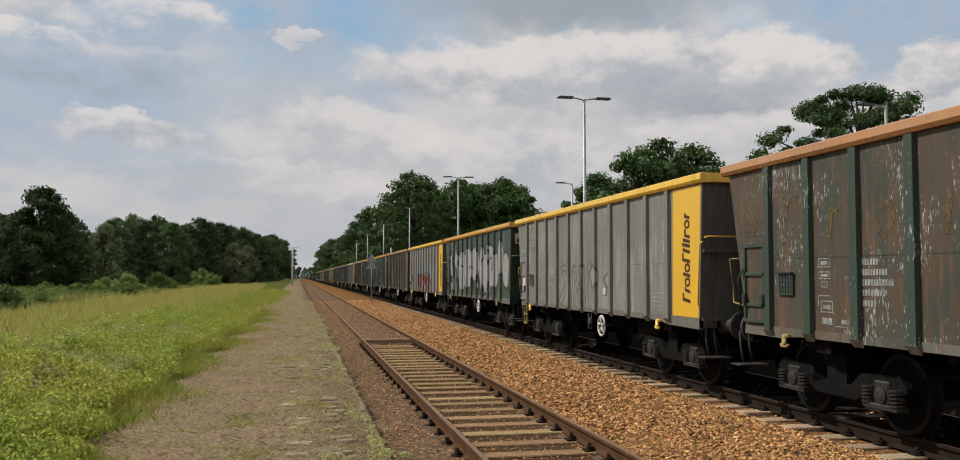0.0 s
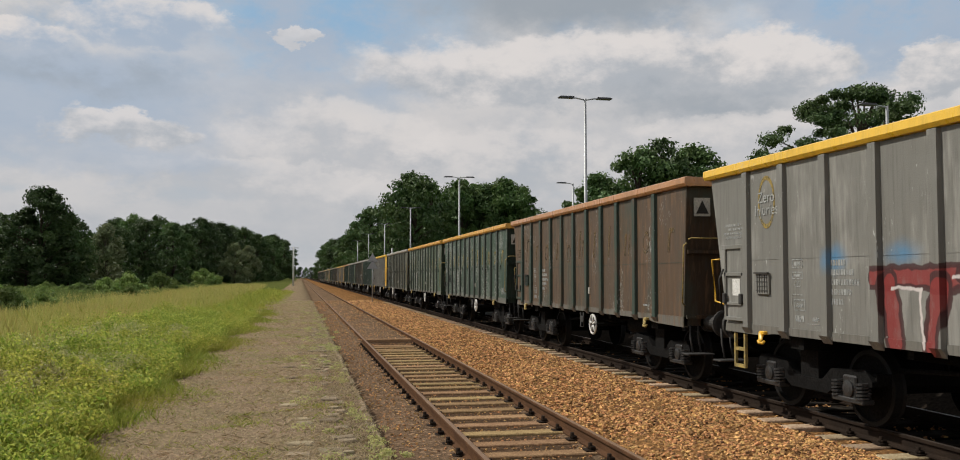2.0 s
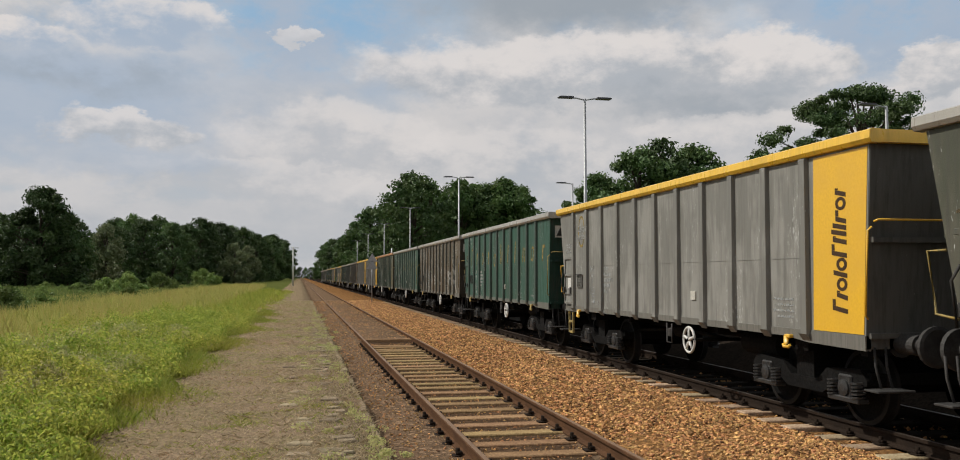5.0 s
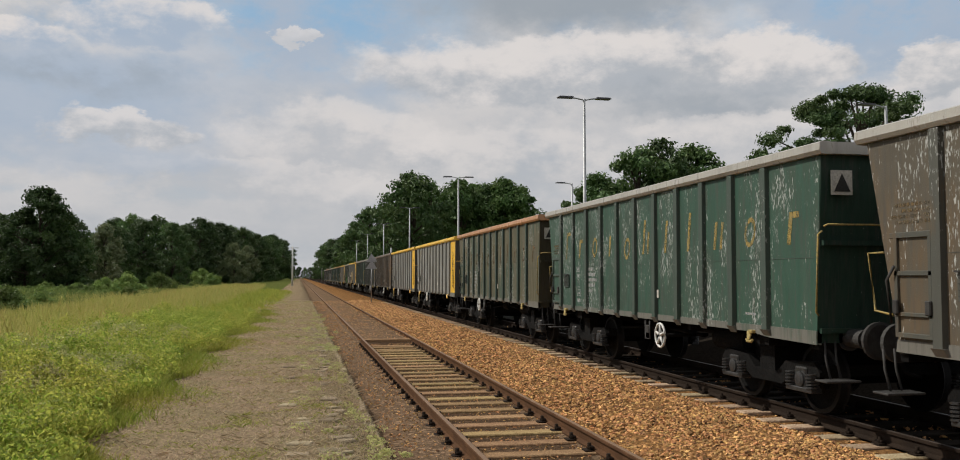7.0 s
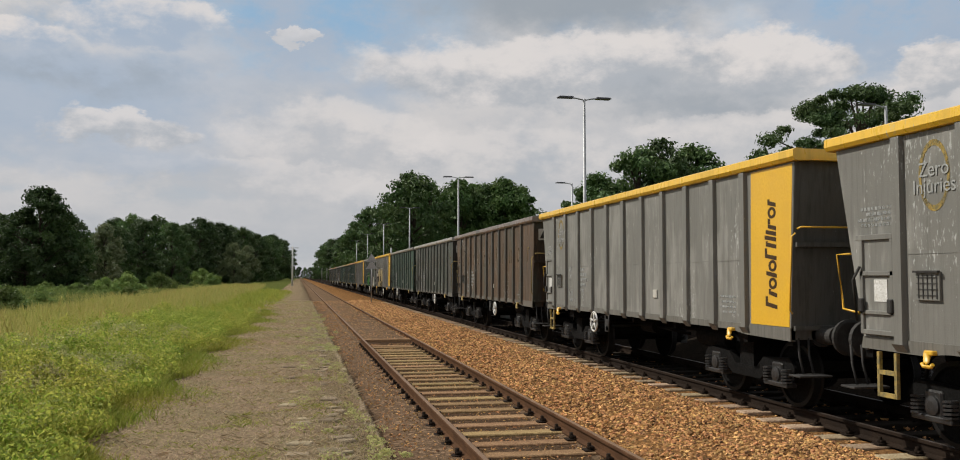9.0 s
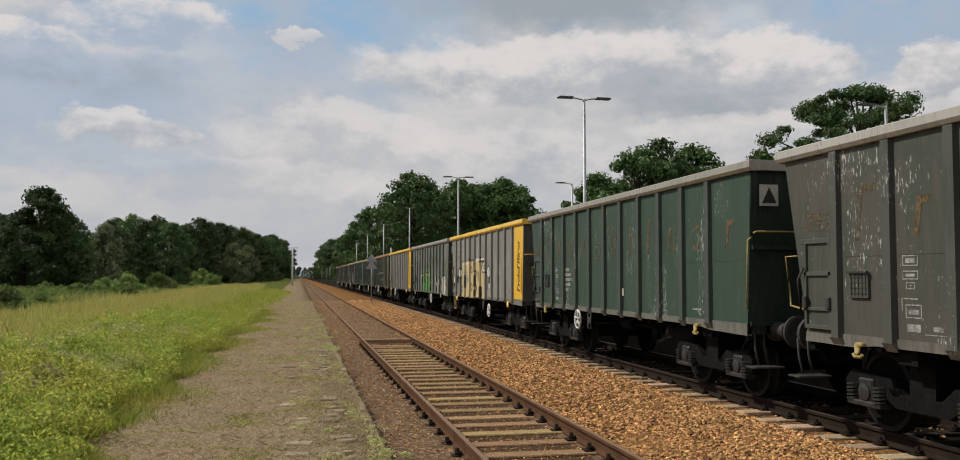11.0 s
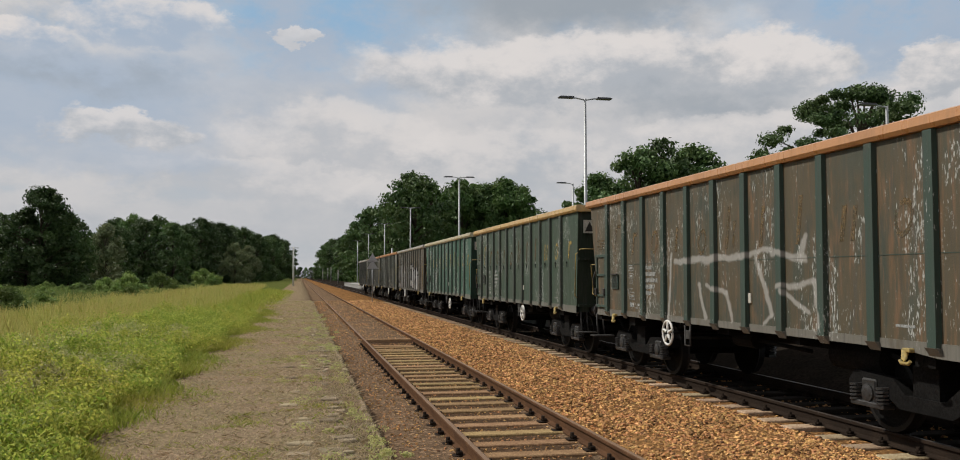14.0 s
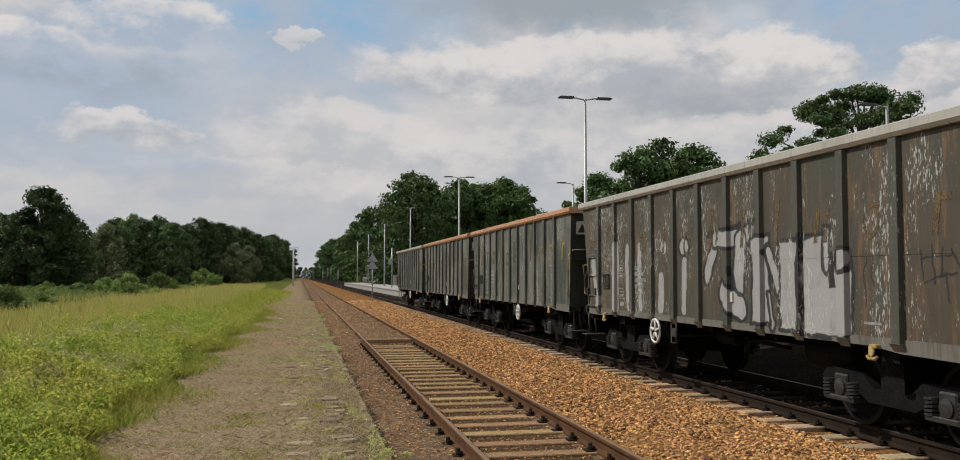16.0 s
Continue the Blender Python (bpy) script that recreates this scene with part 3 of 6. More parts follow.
def make_stones():
    rng = np.random.default_rng(5)
    n = 85000
    t = rng.random(n)
    y = 6.0 + 64 * t ** 1.9
    x = 3.5 + rng.random(n) ** 0.9 * 2.78
    side = rng.random(n) < 0.06
    x[side] = 6.25 + rng.random(side.sum()) * 2.4
    inner = rng.random(n) < 0.16
    x[inner] = 1.0 + rng.random(inner.sum()) * 2.4
    z = np.interp(x, [0.95, 1.25, 1.62, 1.95, 3.15, 3.45, 3.9, 4.6, 5.4, 6.0, 6.35, 9.0], [-0.14, -0.13, -0.145, -0.185, -0.185, -0.16, -0.1, -0.06, -0.07, -0.17, -0.2, -0.2])
    z[inner & (y > 26.2) & (x > 1.7) & (x < 3.3)] = -0.085
    r = (0.011 + 0.024 * rng.random(n) ** 1.6) * (1 + 0.014 * y) * np.where(inner, 0.6, 1.0)
    base = np.array([(1, 0, 0), (-1, 0, 0), (0, 1, 0), (0, -1, 0), (0, 0, 1), (0, 0, -1)], float)
    tris = np.array([(0, 2, 4), (2, 1, 4), (1, 3, 4), (3, 0, 4), (2, 0, 5), (1, 2, 5), (3, 1, 5), (0, 3, 5)])
    q = rng.normal(size=(n, 3, 3))
    q, _ = np.linalg.qr(q)
    pts = np.einsum("nij,kj->nki", q, base) * (r[:, None, None] * rng.uniform(0.55, 1.25, (n, 6, 1)))
    pts = pts * np.array([1, 1, 0.75]) + np.stack([x, y, z + r * 0.3], 1)[:, None]
    faces = (tris[None] + 6 * np.arange(n)[:, None, None]).reshape(-1, 3)
    ob = mesh_of("ballast_stones", pts.reshape(-1, 3).tolist(), faces.tolist(), [M["stone"]])
    tagged(ob, "loose orange-brown crushed ballast stones beside the rails", "ballast", kind="stuff")


make_stones()


# ---- old platform edge and paving ----
def make_edge():
    edge = tagged(new("platform_edge"), "worn low stone edge of an overgrown platform", "kerb", kind="structure")
    rng = random.Random(8)
    y = 6.0
    while y < 60:
        ln = rng.uniform(0.9, 1.1)
        bm = box(B(), EDGE_X - 0.1, EDGE_X + 0.05, y, y + ln - 0.03, -0.25, PATH_Z + rng.uniform(-0.05, 0.01), 0.03)
        for v in bm.verts:
            v.co += Vector((noise.noise(v.co * 3), 0, noise.noise(v.co * 4))) * 0.035
        part("edge_stone", bm, M["edge_stone"], edge)
        y += ln
    for i in range(110):
        y = 7 + 24 * rng.random() ** 1.2
        row = rng.choice((0, 0, 0, 1))
        x = EDGE_X - 0.42 - row * rng.uniform(0.2, 0.7) + rng.uniform(-0.1, 0.1)
        w, d = rng.uniform(0.04, 0.13), rng.uniform(0.05, 0.12)
        bm = box(B(), -w, w, -d, d, -0.05, 0.012, 0.012)
        for v in bm.verts:
            v.co += Vector((noise.noise(v.co * 7 + Vector((i, 0, 0))), noise.noise(v.co * 6 + Vector((0, i, 0))), 0)) * 0.04
        s = part("paving_slab", bm, M["slab"], edge)
        s.location, s.rotation_euler = (x, y, PATH_Z + rng.uniform(-0.012, 0.008)), (rng.uniform(-0.04, 0.04), rng.uniform(-0.04, 0.04), rng.uniform(-0.3, 0.3))


make_edge()


# ---- wagons ----
L_TOP = 12.09          # length of the rim; the coupled pitch is PITCH
RIB_Y = [1.42 + 0.945 * i for i in range(11)]
HALF = 1.325


def make_wagon(kind):
    w = new("freight_wagon")
    grey = kind == "grey"
    P, X = M["iron"], HALF
    side = [(0.27, 1.13), (0.14, 3.26), (11.97, 3.26), (11.52, 1.13)]
    for e in (-1, 1):
        part("side_wall", prism(B(), side, "x", e * X, e * (X - 0.05)), P, w)
        bm = prism(B(), [(0.27, 0.96), (0.27, 1.13), (11.52, 1.13), (11.55, 1.0), (10.6, 0.99), (10.2, 1.03), (1.9, 1.03), (1.4, 0.98)], "x", e * (X + 0.012), e * (X - 0.06))
        part("side_sill", bm, P, w, "dusty paler side sill")
    # rim with an outward lip
    bm = B()
    for e in (-1, 1):
        prism(bm, [(e * (X - 0.06), 3.262), (e * (X + 0.05), 3.270), (e * 1.405, 3.315), (e * 1.40, 3.405), (e * (X + 0.03), 3.425), (e * (X - 0.06), 3.42)], "y", 0.02, L_TOP)
    for y in (0.02, L_TOP - 0.1):
        box(bm, -X + 0.06, X - 0.06, y, y + 0.1, 3.27, 3.415)
    part("top_rim", bm, P, w)
    for e in (-1, 1):
        for y in RIB_Y:
            o = 0.072
            bm = B()
            prism(bm, [(y - 0.078, 0), (y - 0.066, o), (y + 0.066, o), (y + 0.078, 0)], "z", 0.0, 1.0)
            for v in bm.verts:
                dz, dx = v.co.z, v.co.y
                yy = v.co.x
                v.co = Vector((e * (X + (dx * (0.72 if dz > 0.5 else 0.85))), yy, 1.08 + dz * 2.18))
            bmesh.ops.recalc_face_normals(bm, faces=bm.faces)
            part("rib", bm, P, w)
            if e < 0:
                part("rib_foot", prism(B(), [(-X - 0.075, 1.085), (-X - 0.005, 1.085), (-X - 0.005, 0.99)], "y", y - 0.09, y + 0.09), P, w)
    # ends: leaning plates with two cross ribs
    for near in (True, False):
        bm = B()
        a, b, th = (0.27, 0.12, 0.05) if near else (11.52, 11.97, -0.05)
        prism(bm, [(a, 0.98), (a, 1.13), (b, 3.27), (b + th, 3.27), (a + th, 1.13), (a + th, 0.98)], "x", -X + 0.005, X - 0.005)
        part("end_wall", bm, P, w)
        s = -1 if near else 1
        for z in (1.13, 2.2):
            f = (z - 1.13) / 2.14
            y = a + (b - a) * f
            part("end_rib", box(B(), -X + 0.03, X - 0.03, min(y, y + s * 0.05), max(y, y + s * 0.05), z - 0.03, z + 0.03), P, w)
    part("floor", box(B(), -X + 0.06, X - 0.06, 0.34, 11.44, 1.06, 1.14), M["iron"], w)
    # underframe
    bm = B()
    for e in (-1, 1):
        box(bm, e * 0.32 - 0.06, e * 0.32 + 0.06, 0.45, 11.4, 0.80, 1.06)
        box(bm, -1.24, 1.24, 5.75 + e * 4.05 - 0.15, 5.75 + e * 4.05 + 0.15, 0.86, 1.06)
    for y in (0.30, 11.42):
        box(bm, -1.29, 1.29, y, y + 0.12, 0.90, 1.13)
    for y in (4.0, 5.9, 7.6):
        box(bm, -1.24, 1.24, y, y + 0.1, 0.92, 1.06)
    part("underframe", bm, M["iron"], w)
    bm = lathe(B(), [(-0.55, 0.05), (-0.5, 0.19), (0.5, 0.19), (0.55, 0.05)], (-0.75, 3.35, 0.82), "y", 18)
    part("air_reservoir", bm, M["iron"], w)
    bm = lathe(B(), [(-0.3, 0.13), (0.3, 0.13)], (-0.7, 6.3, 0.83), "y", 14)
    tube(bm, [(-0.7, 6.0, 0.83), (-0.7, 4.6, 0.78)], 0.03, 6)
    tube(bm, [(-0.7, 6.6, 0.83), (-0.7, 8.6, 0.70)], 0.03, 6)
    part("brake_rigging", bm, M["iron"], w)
    # buffers
    for y, s in ((0.30, -1), (11.54, 1)):
        for e in (-0.875, 0.875):
            bm = lathe(B(), [(0.0, 0.16), (0.03 * s, 0.16), (0.03 * s, 0.115), (0.34 * s, 0.115), (0.34 * s, 0.085), (0.52 * s, 0.085), (0.55 * s, 0.22), (0.60 * s, 0.225), (0.615 * s, 0.19)], (e, y, 1.04), "y", 20)
            part("buffer", bm, M["iron_worn"], w, "grey steel buffer")
    for y, s in ((0.3, -1), (11.54, 1)):
        bm = B()
        tube(bm, [(0, y, 1.0), (0, y + s * 0.25, 0.97), (0, y + s * 0.34, 0.85), (0, y + s * 0.28, 0.72)], 0.03, 8)
        tube(bm, [(-0.35, y, 0.95), (-0.35, y + s * 0.16, 0.84), (-0.3, y + s * 0.3, 0.62), (-0.2, y + s * 0.38, 0.58)], 0.025, 6)
        part("coupling", bm, M["iron"], w)
    # shunter's steps
    for y in (0.16, 11.80):
        for e in (-1, 1):
            bm = B()
            for dx in (1.22, 1.08):
                tube(bm, [(e * dx, y + 0.12, 1.0), (e * dx, y + 0.10, 0.78), (e * (dx + 0.01), y, 0.56)], 0.017, 6)
            box(bm, e * 1.15 - 0.23, e * 1.15 + 0.23, y - 0.16, y + 0.1, 0.525, 0.55, 0.006)
            part("step", bm, M["iron_worn"], w, "grey chequer-plate shunter's step")
    # handrails at the near corner and across the end
    rail = M["yellow"] if grey else M["letter"]
    bm = tube(B(), [(-X - 0.02, 0.20, 1.32), (-X - 0.07, 0.17, 1.36), (-X - 0.07, 0.1, 2.3), (-X - 0.02, 0.1, 2.34)], 0.013, 6)
    part("handrail", bm, rail, w, "thin painted corner handrail")
    bm = tube(B(), [(-X + 0.03, 0.13, 2.40), (-X + 0.05, 0.08, 2.42), (X - 0.6, 0.08, 2.42), (X - 0.58, 0.16, 2.40)], 0.013, 6)
    part("handrail", bm, rail, w)
    bm = tube(B(), [(-X + 0.02, 11.75, 2.05), (-X + 0.02, 12.02, 2.05), (-X + 0.02, 11.92, 1.42), (-X + 0.02, 11.62, 1.38)], 0.016, 6)
    part("handrail", bm, rail, w)
    # hatch at the far end
    hatch = part("hatch", box(B(), -X - 0.028, -X, 10.98, 11.50, 1.2, 2.20, 0.008), P, w)
    bm = B()
    for y0, y1, z0, z1 in ((10.94, 11.56, 2.19, 2.25), (10.94, 11.50, 1.16, 1.21), (10.94, 10.99, 1.2, 2.2), (11.45, 11.5, 1.2, 2.2), (10.94, 11.5, 1.80, 1.85), (10.94, 11.5, 1.38, 1.42)):
        box(bm, -X - 0.055, -X - 0.02, y0, y1, z0, z1, 0.004)
    part("hatch_frame", bm, P, hatch)
    for y in (10.97, 11.46):
        part("hatch_catch", box(B(), -X - 0.09, -X - 0.05, y - 0.04, y + 0.04, 1.40, 1.55, 0.01), M["iron_worn"], hatch)
    bm = B()
    tube(bm, [(-X - 0.08, 11.46, 1.9), (-X - 0.1, 11.56, 1.75), (-X - 0.08, 11.52, 1.3)], 0.016, 6)
    part("hatch_lever", bm, M["iron_worn"], hatch)
    if grey:
        part("notice", box(B(), -X - 0.034, -X - 0.029, 11.06, 11.28, 1.52, 1.76), M["white"], hatch, "white paper notice")
    part("weld_seam", box(B(), -X - 0.004, -X + 0.001, 0.3, 10.8, 2.02, 2.028), P, w)
    # plate with stencilled handling rules above the hatch
    bm = B()
    for z in (2.34, 2.40, 2.46, 2.52):
        yy = 10.98
        while yy < 11.52:
            ln = 0.045 + 0.03 * ((int(yy * 97) + int(z * 31)) % 3)
            if not 2.45 < z < 2.47 or yy < 11.4:
                box(bm, -X - 0.004, -X - 0.002, yy, yy + ln, z, z + 0.036)
            yy += ln + 0.018
    tagged(part("stencil", bm, M["mark_worn"] if grey else M["letter_thin"], w, "rows of small stencilled bars"), kind="stuff")
    # label frame
    card = part("card_frame", box(B(), -X - 0.03, -X - 0.001, 10.28, 10.62, 1.55, 1.84, 0.004), P, w)
    bm = B()
    for i in range(5):
        box(bm, -X - 0.036, -X - 0.031, 10.31 + i * 0.065, 10.322 + i * 0.065, 1.57, 1.81)
    for i in range(4):
        box(bm, -X - 0.040, -X - 0.036, 10.30, 10.60, 1.60 + i * 0.06, 1.606 + i * 0.06)
    box(bm, -X - 0.06, -X - 0.03, 10.27, 10.63, 1.83, 1.85)
    part("wire_grid", bm, M["iron_worn"], card)
    # stencilled data in the bays: boxes and lines
    bm = B()
    for y, z, ln, hh in ((9.5, 1.90, 0.24, 0.10), (9.5, 1.76, 0.24, 0.08), (9.55, 1.66, 0.14, 0.06)):
        for a, b, c, d in ((y, y + ln, z, z + 0.012), (y, y + ln, z + hh, z + hh + 0.012), (y, y + 0.012, z, z + hh), (y + ln - 0.012, y + ln, z, z + hh), (y + 0.05, y + ln - 0.05, z + 0.03, z + hh - 0.02)):
            box(bm, -X - 0.004, -X - 0.001, a, b, c, d)
    for a, b, c, d in ((9.46, 9.70, 1.36, 1.374), (9.46, 9.70, 1.49, 1.504), (9.46, 9.474, 1.36, 1.5), (9.69, 9.704, 1.36, 1.5), (9.52, 9.76, 1.555, 1.567), (9.75, 9.762, 1.43, 1.56), (9.5, 9.66, 1.40, 1.45), (9.48, 9.68, 1.22, 1.30),
                       (9.16, 9.30, 1.24, 1.29), (9.05, 9.42, 1.20, 1.21)):
        box(bm, -X - 0.004, -X - 0.001, a, b, c, d)
    for i, ln in enumerate((0.30, 0.44, 0.52, 0.36, 0.22)):
        yy, z = 8.90, 1.92 - i * 0.115
        while yy > 8.90 - ln:
            box(bm, -X - 0.004, -X - 0.001, yy - 0.036, yy, z, z + 0.07)
            yy -= 0.05
    for i, ln in enumerate((0.4, 0.5, 0.45, 0.5) if grey else (0.3,)):
        box(bm, -X - 0.004, -X - 0.001, 1.72, 1.72 + ln, 1.26 + i * 0.075, 1.28 + i * 0.075 + 0.01)
    tagged(part("stencil", bm, M["mark_worn"], w, "white stencilled wagon data as bars"), kind="stuff")
    bm = box(B(), -X - 0.02, -X - 0.001, 5.05 if not grey else 4.55, 5.24 if not grey else 4.72, 1.42, 1.56, 0.003)
    part("plate", bm, M["sign_white"], w, "small white plate")
    # tie-down hooks
    for y in (1.82, 10.45):
        bm = B()
        box(bm, -X - 0.07, -X + 0.02, y - 0.09, y + 0.04, 1.01, 1.055, 0.010)
        tube(bm, [(-X - 0.05, y, 1.03), (-X - 0.065, y, 0.94), (-X - 0.06, y, 0.89)], [0.04, 0.028, 0.03], 8)
        tube(bm, [(-X - 0.06, y - 0.085, 0.925), (-X - 0.062, y - 0.06, 0.895), (-X - 0.062, y + 0.05, 0.895), (-X - 0.06, y + 0.075, 0.925)], 0.019, 8)
        part("tow_hook", bm, M["letter"] if not grey else M["yellow"], w, "yellow-painted towing hook")
    # brake wheel
    wy, wz = (4.7, 0.78)
    bm = B()
    seg = 28
    ring = [(-X - 0.06, wy + 0.20 * math.cos(2 * math.pi * i / seg), wz + 0.20 * math.sin(2 * math.pi * i / seg)) for i in range(seg + 1)]
    tube(bm, ring, 0.021, 8, False)
    for i in range(5):
        a = 2 * math.pi * i / 5 + 0.3
        tube(bm, [(-X - 0.06, wy, wz), (-X - 0.06, wy + 0.19 * math.cos(a), wz + 0.19 * math.sin(a))], [0.03, 0.018], 6)
    wheel = part("brake_wheel", bm, M["white"], w, "white five-spoked brake handwheel")
    bm = tube(B(), [(-X - 0.09, wy, wz), (-0.5, wy, wz)], 0.03, 8)
    part("brake_spindle", bm, M["iron"], wheel)
    bm = B()
    tube(bm, [(-X - 0.02, wy + 0.75, 1.0), (-X - 0.02, wy + 0.75, 0.68), (-X - 0.02, wy + 0.95, 0.68), (-X - 0.02, wy + 0.95, 1.0)], 0.016, 6)
    box(bm, -X - 0.03, -X + 0.02, wy + 0.78, wy + 0.92, 0.78, 0.92, 0.01)
    part("brake_lever", bm, M["iron_worn"], w, "grey brake changeover lever in a loop")
    if grey:
        bm = B()
        for y in (10.98, 11.26):
            box(bm, -X - 0.02, -X + 0.02, y - 0.02, y + 0.02, 0.50, 0.98)
        for z in (0.50, 0.74):
            box(bm, -X - 0.02, -X + 0.03, 10.98, 11.26, z, z + 0.045)
        part("ladder", bm, M["letter"], w, "pale yellow two-rung ladder")
        # yellow corner panel with the operator's name as plain blocks
        bm = prism(B(), [(0.30, 1.14), (0.165, 3.24), (1.22, 3.24), (1.28, 1.14)], "x", -X - 0.006, -X - 0.001)
        part("yellow_panel", bm, M["yellow"], w, "bright yellow corner panel")
        z = 1.36
        for form, reach, width in (("bar", 1.0, 0.13), ("bar", 0.7, 0.075), ("ring", 0.7, 0.135), ("bar", 0.9, 0.05), ("ring", 0.7, 0.135), ("bar", 1.0, 0.13), ("bar", 0.9, 0.07), ("bar", 1.0, 0.05), ("bar", 0.9, 0.05), ("bar", 0.7, 0.13), ("ring", 0.7, 0.135), ("bar", 0.7, 0.075)):
            y0, y1 = 0.58, 0.58 + 0.29 * reach
            if form == "bar":
                bm = prism(B(), [(y0, z), (y1, z + 0.04), (y1, z + 0.095), (y0, z + 0.055)], "x", -X - 0.010, -X - 0.006)
                if width > 0.06:
                    prism(bm, [(y1 - 0.055, z + 0.09), (y1, z + 0.095), (y1, z + width + 0.04), (y1 - 0.055, z + width + 0.035)], "x", -X - 0.010, -X - 0.006)
            else:
                bm = oval(B(), (y0 + y1) / 2, z + width / 2 + 0.02, (y1 - y0) / 2, width / 2 + 0.01, 0.5)
            part("operator_mark", bm, M["brand"], w)
            z += width + 0.024
        bm = oval(B(), 10.35, 2.80, 0.22, 0.36, 0.83, 28, 0.0, 0.006)
        part("emblem", bm, M["letter_worn"], w, "pale yellow oval ring")
        for z, words in ((2.86, "Zero"), (2.69, "Injuries")):
            slogan(words, w, -X - 0.008, 10.35, z, 0.21)
    else:
        bm = B()
        prism(bm, [(-X + 0.12, 2.78), (-X + 0.40, 2.78), (-X + 0.40, 3.08), (-X + 0.12, 3.08)], "y", 0.09, 0.11)
        sign = part("warning_sign", bm, M["sign_white"], w, "pale plate with a dark warning triangle")
        bm = prism(B(), [(-X + 0.15, 2.82), (-X + 0.37, 2.82), (-X + 0.26, 3.04)], "y", 0.084, 0.0895)
        part("triangle", bm, M["sign_black"], sign)
        bays = [RIB_Y[10] - 0.47 - 0.945 * i for i in range(10)] + [0.80]
        for i, (hh, ww, drop, dot) in enumerate(((0.62, 0.30, 0, 1), (0.42, 0.22, 0, 2), (0.42, 0.30, 0, 3), (0.42, 0.10, 0, 4), (0.42, 0.30, 0.2, 3), (0.62, 0.28, 0, 5), (0.55, 0.20, 0, 6), (0.62, 0.26, 0, 7), (0.42, 0.28, 0, 5), (0.42, 0.30, 0, 3), (0.42, 0.22, 0, 2))):
            y, s = bays[i], 0.17
            if dot == 3:
                bm = oval(B(), y - 0.04, 2.20 - drop * 0.4 + hh / 2, ww / 2, hh / 2, 0.68, 16, s, 0.006)
            else:
                yy = y + ww / 2
                bm = prism(B(), [(yy, 2.20), (yy - 0.085, 2.20), (yy - 0.085 - s * hh, 2.20 + hh), (yy - s * hh, 2.20 + hh)], "x", -X - 0.004, -X - 0.001)
                if dot in (1, 2):
                    prism(bm, [(yy - 0.07 - s * hh, 2.20 + hh - 0.08), (yy - ww - s * hh, 2.20 + hh - 0.08), (yy - ww - s * hh, 2.20 + hh), (yy - 0.07 - s * hh, 2.20 + hh)], "x", -X - 0.004, -X - 0.001)
                if dot == 5:
                    prism(bm, [(yy - ww + 0.07, 2.20), (yy - ww, 2.20), (yy - ww - s * 0.4, 2.60), (yy - ww + 0.07 - s * 0.4, 2.60)], "x", -X - 0.004, -X - 0.001)
            part("painted_mark", bm, M["letter"], w)
    # bogies
    for y in (1.95, 9.85):
        make_bogie(w, y)
    return w


def oval(bm, cy, cz, ry, rz, hole, seg=16, slant=0.0, depth=0.0):
    """A flat oval ring on the side wall."""
    for i in range(seg):
        q = []
        for k, f in ((i, 1.0), (i + 1, 1.0), (i + 1, hole), (i, hole)):
            c, s = math.cos(2 * math.pi * k / seg), math.sin(2 * math.pi * k / seg)
            q.append((cy + ry * f * c - slant * s * f * rz, cz + rz * f * s))
        prism(bm, q, "x", -HALF - 0.010 + depth, -HALF - 0.001)
    bmesh.ops.remove_doubles(bm, verts=bm.verts, dist=0.0005)
    return bm


def slogan(words, parent, x, y, z, size):
    cu = bpy.data.curves.new("slogan", "FONT")
    cu.body, cu.size, cu.align_x, cu.align_y, cu.extrude = words, size, "CENTER", "CENTER", 0.001
    tmp = bpy.data.objects.new("slogan", cu)
    scene.collection.objects.link(tmp)
    me = bpy.data.meshes.new_from_object(tmp.evaluated_get(bpy.context.evaluated_depsgraph_get()))
    bpy.data.objects.remove(tmp)
    me.transform(Matrix.Translation((x, y, z)) @ Euler((radians(90), 0, radians(-90))).to_matrix().to_4x4())
    me.materials.clear()
    me.materials.append(M["mark"])
    ob = new("slogan", me)
    ob.parent = parent
    return ob


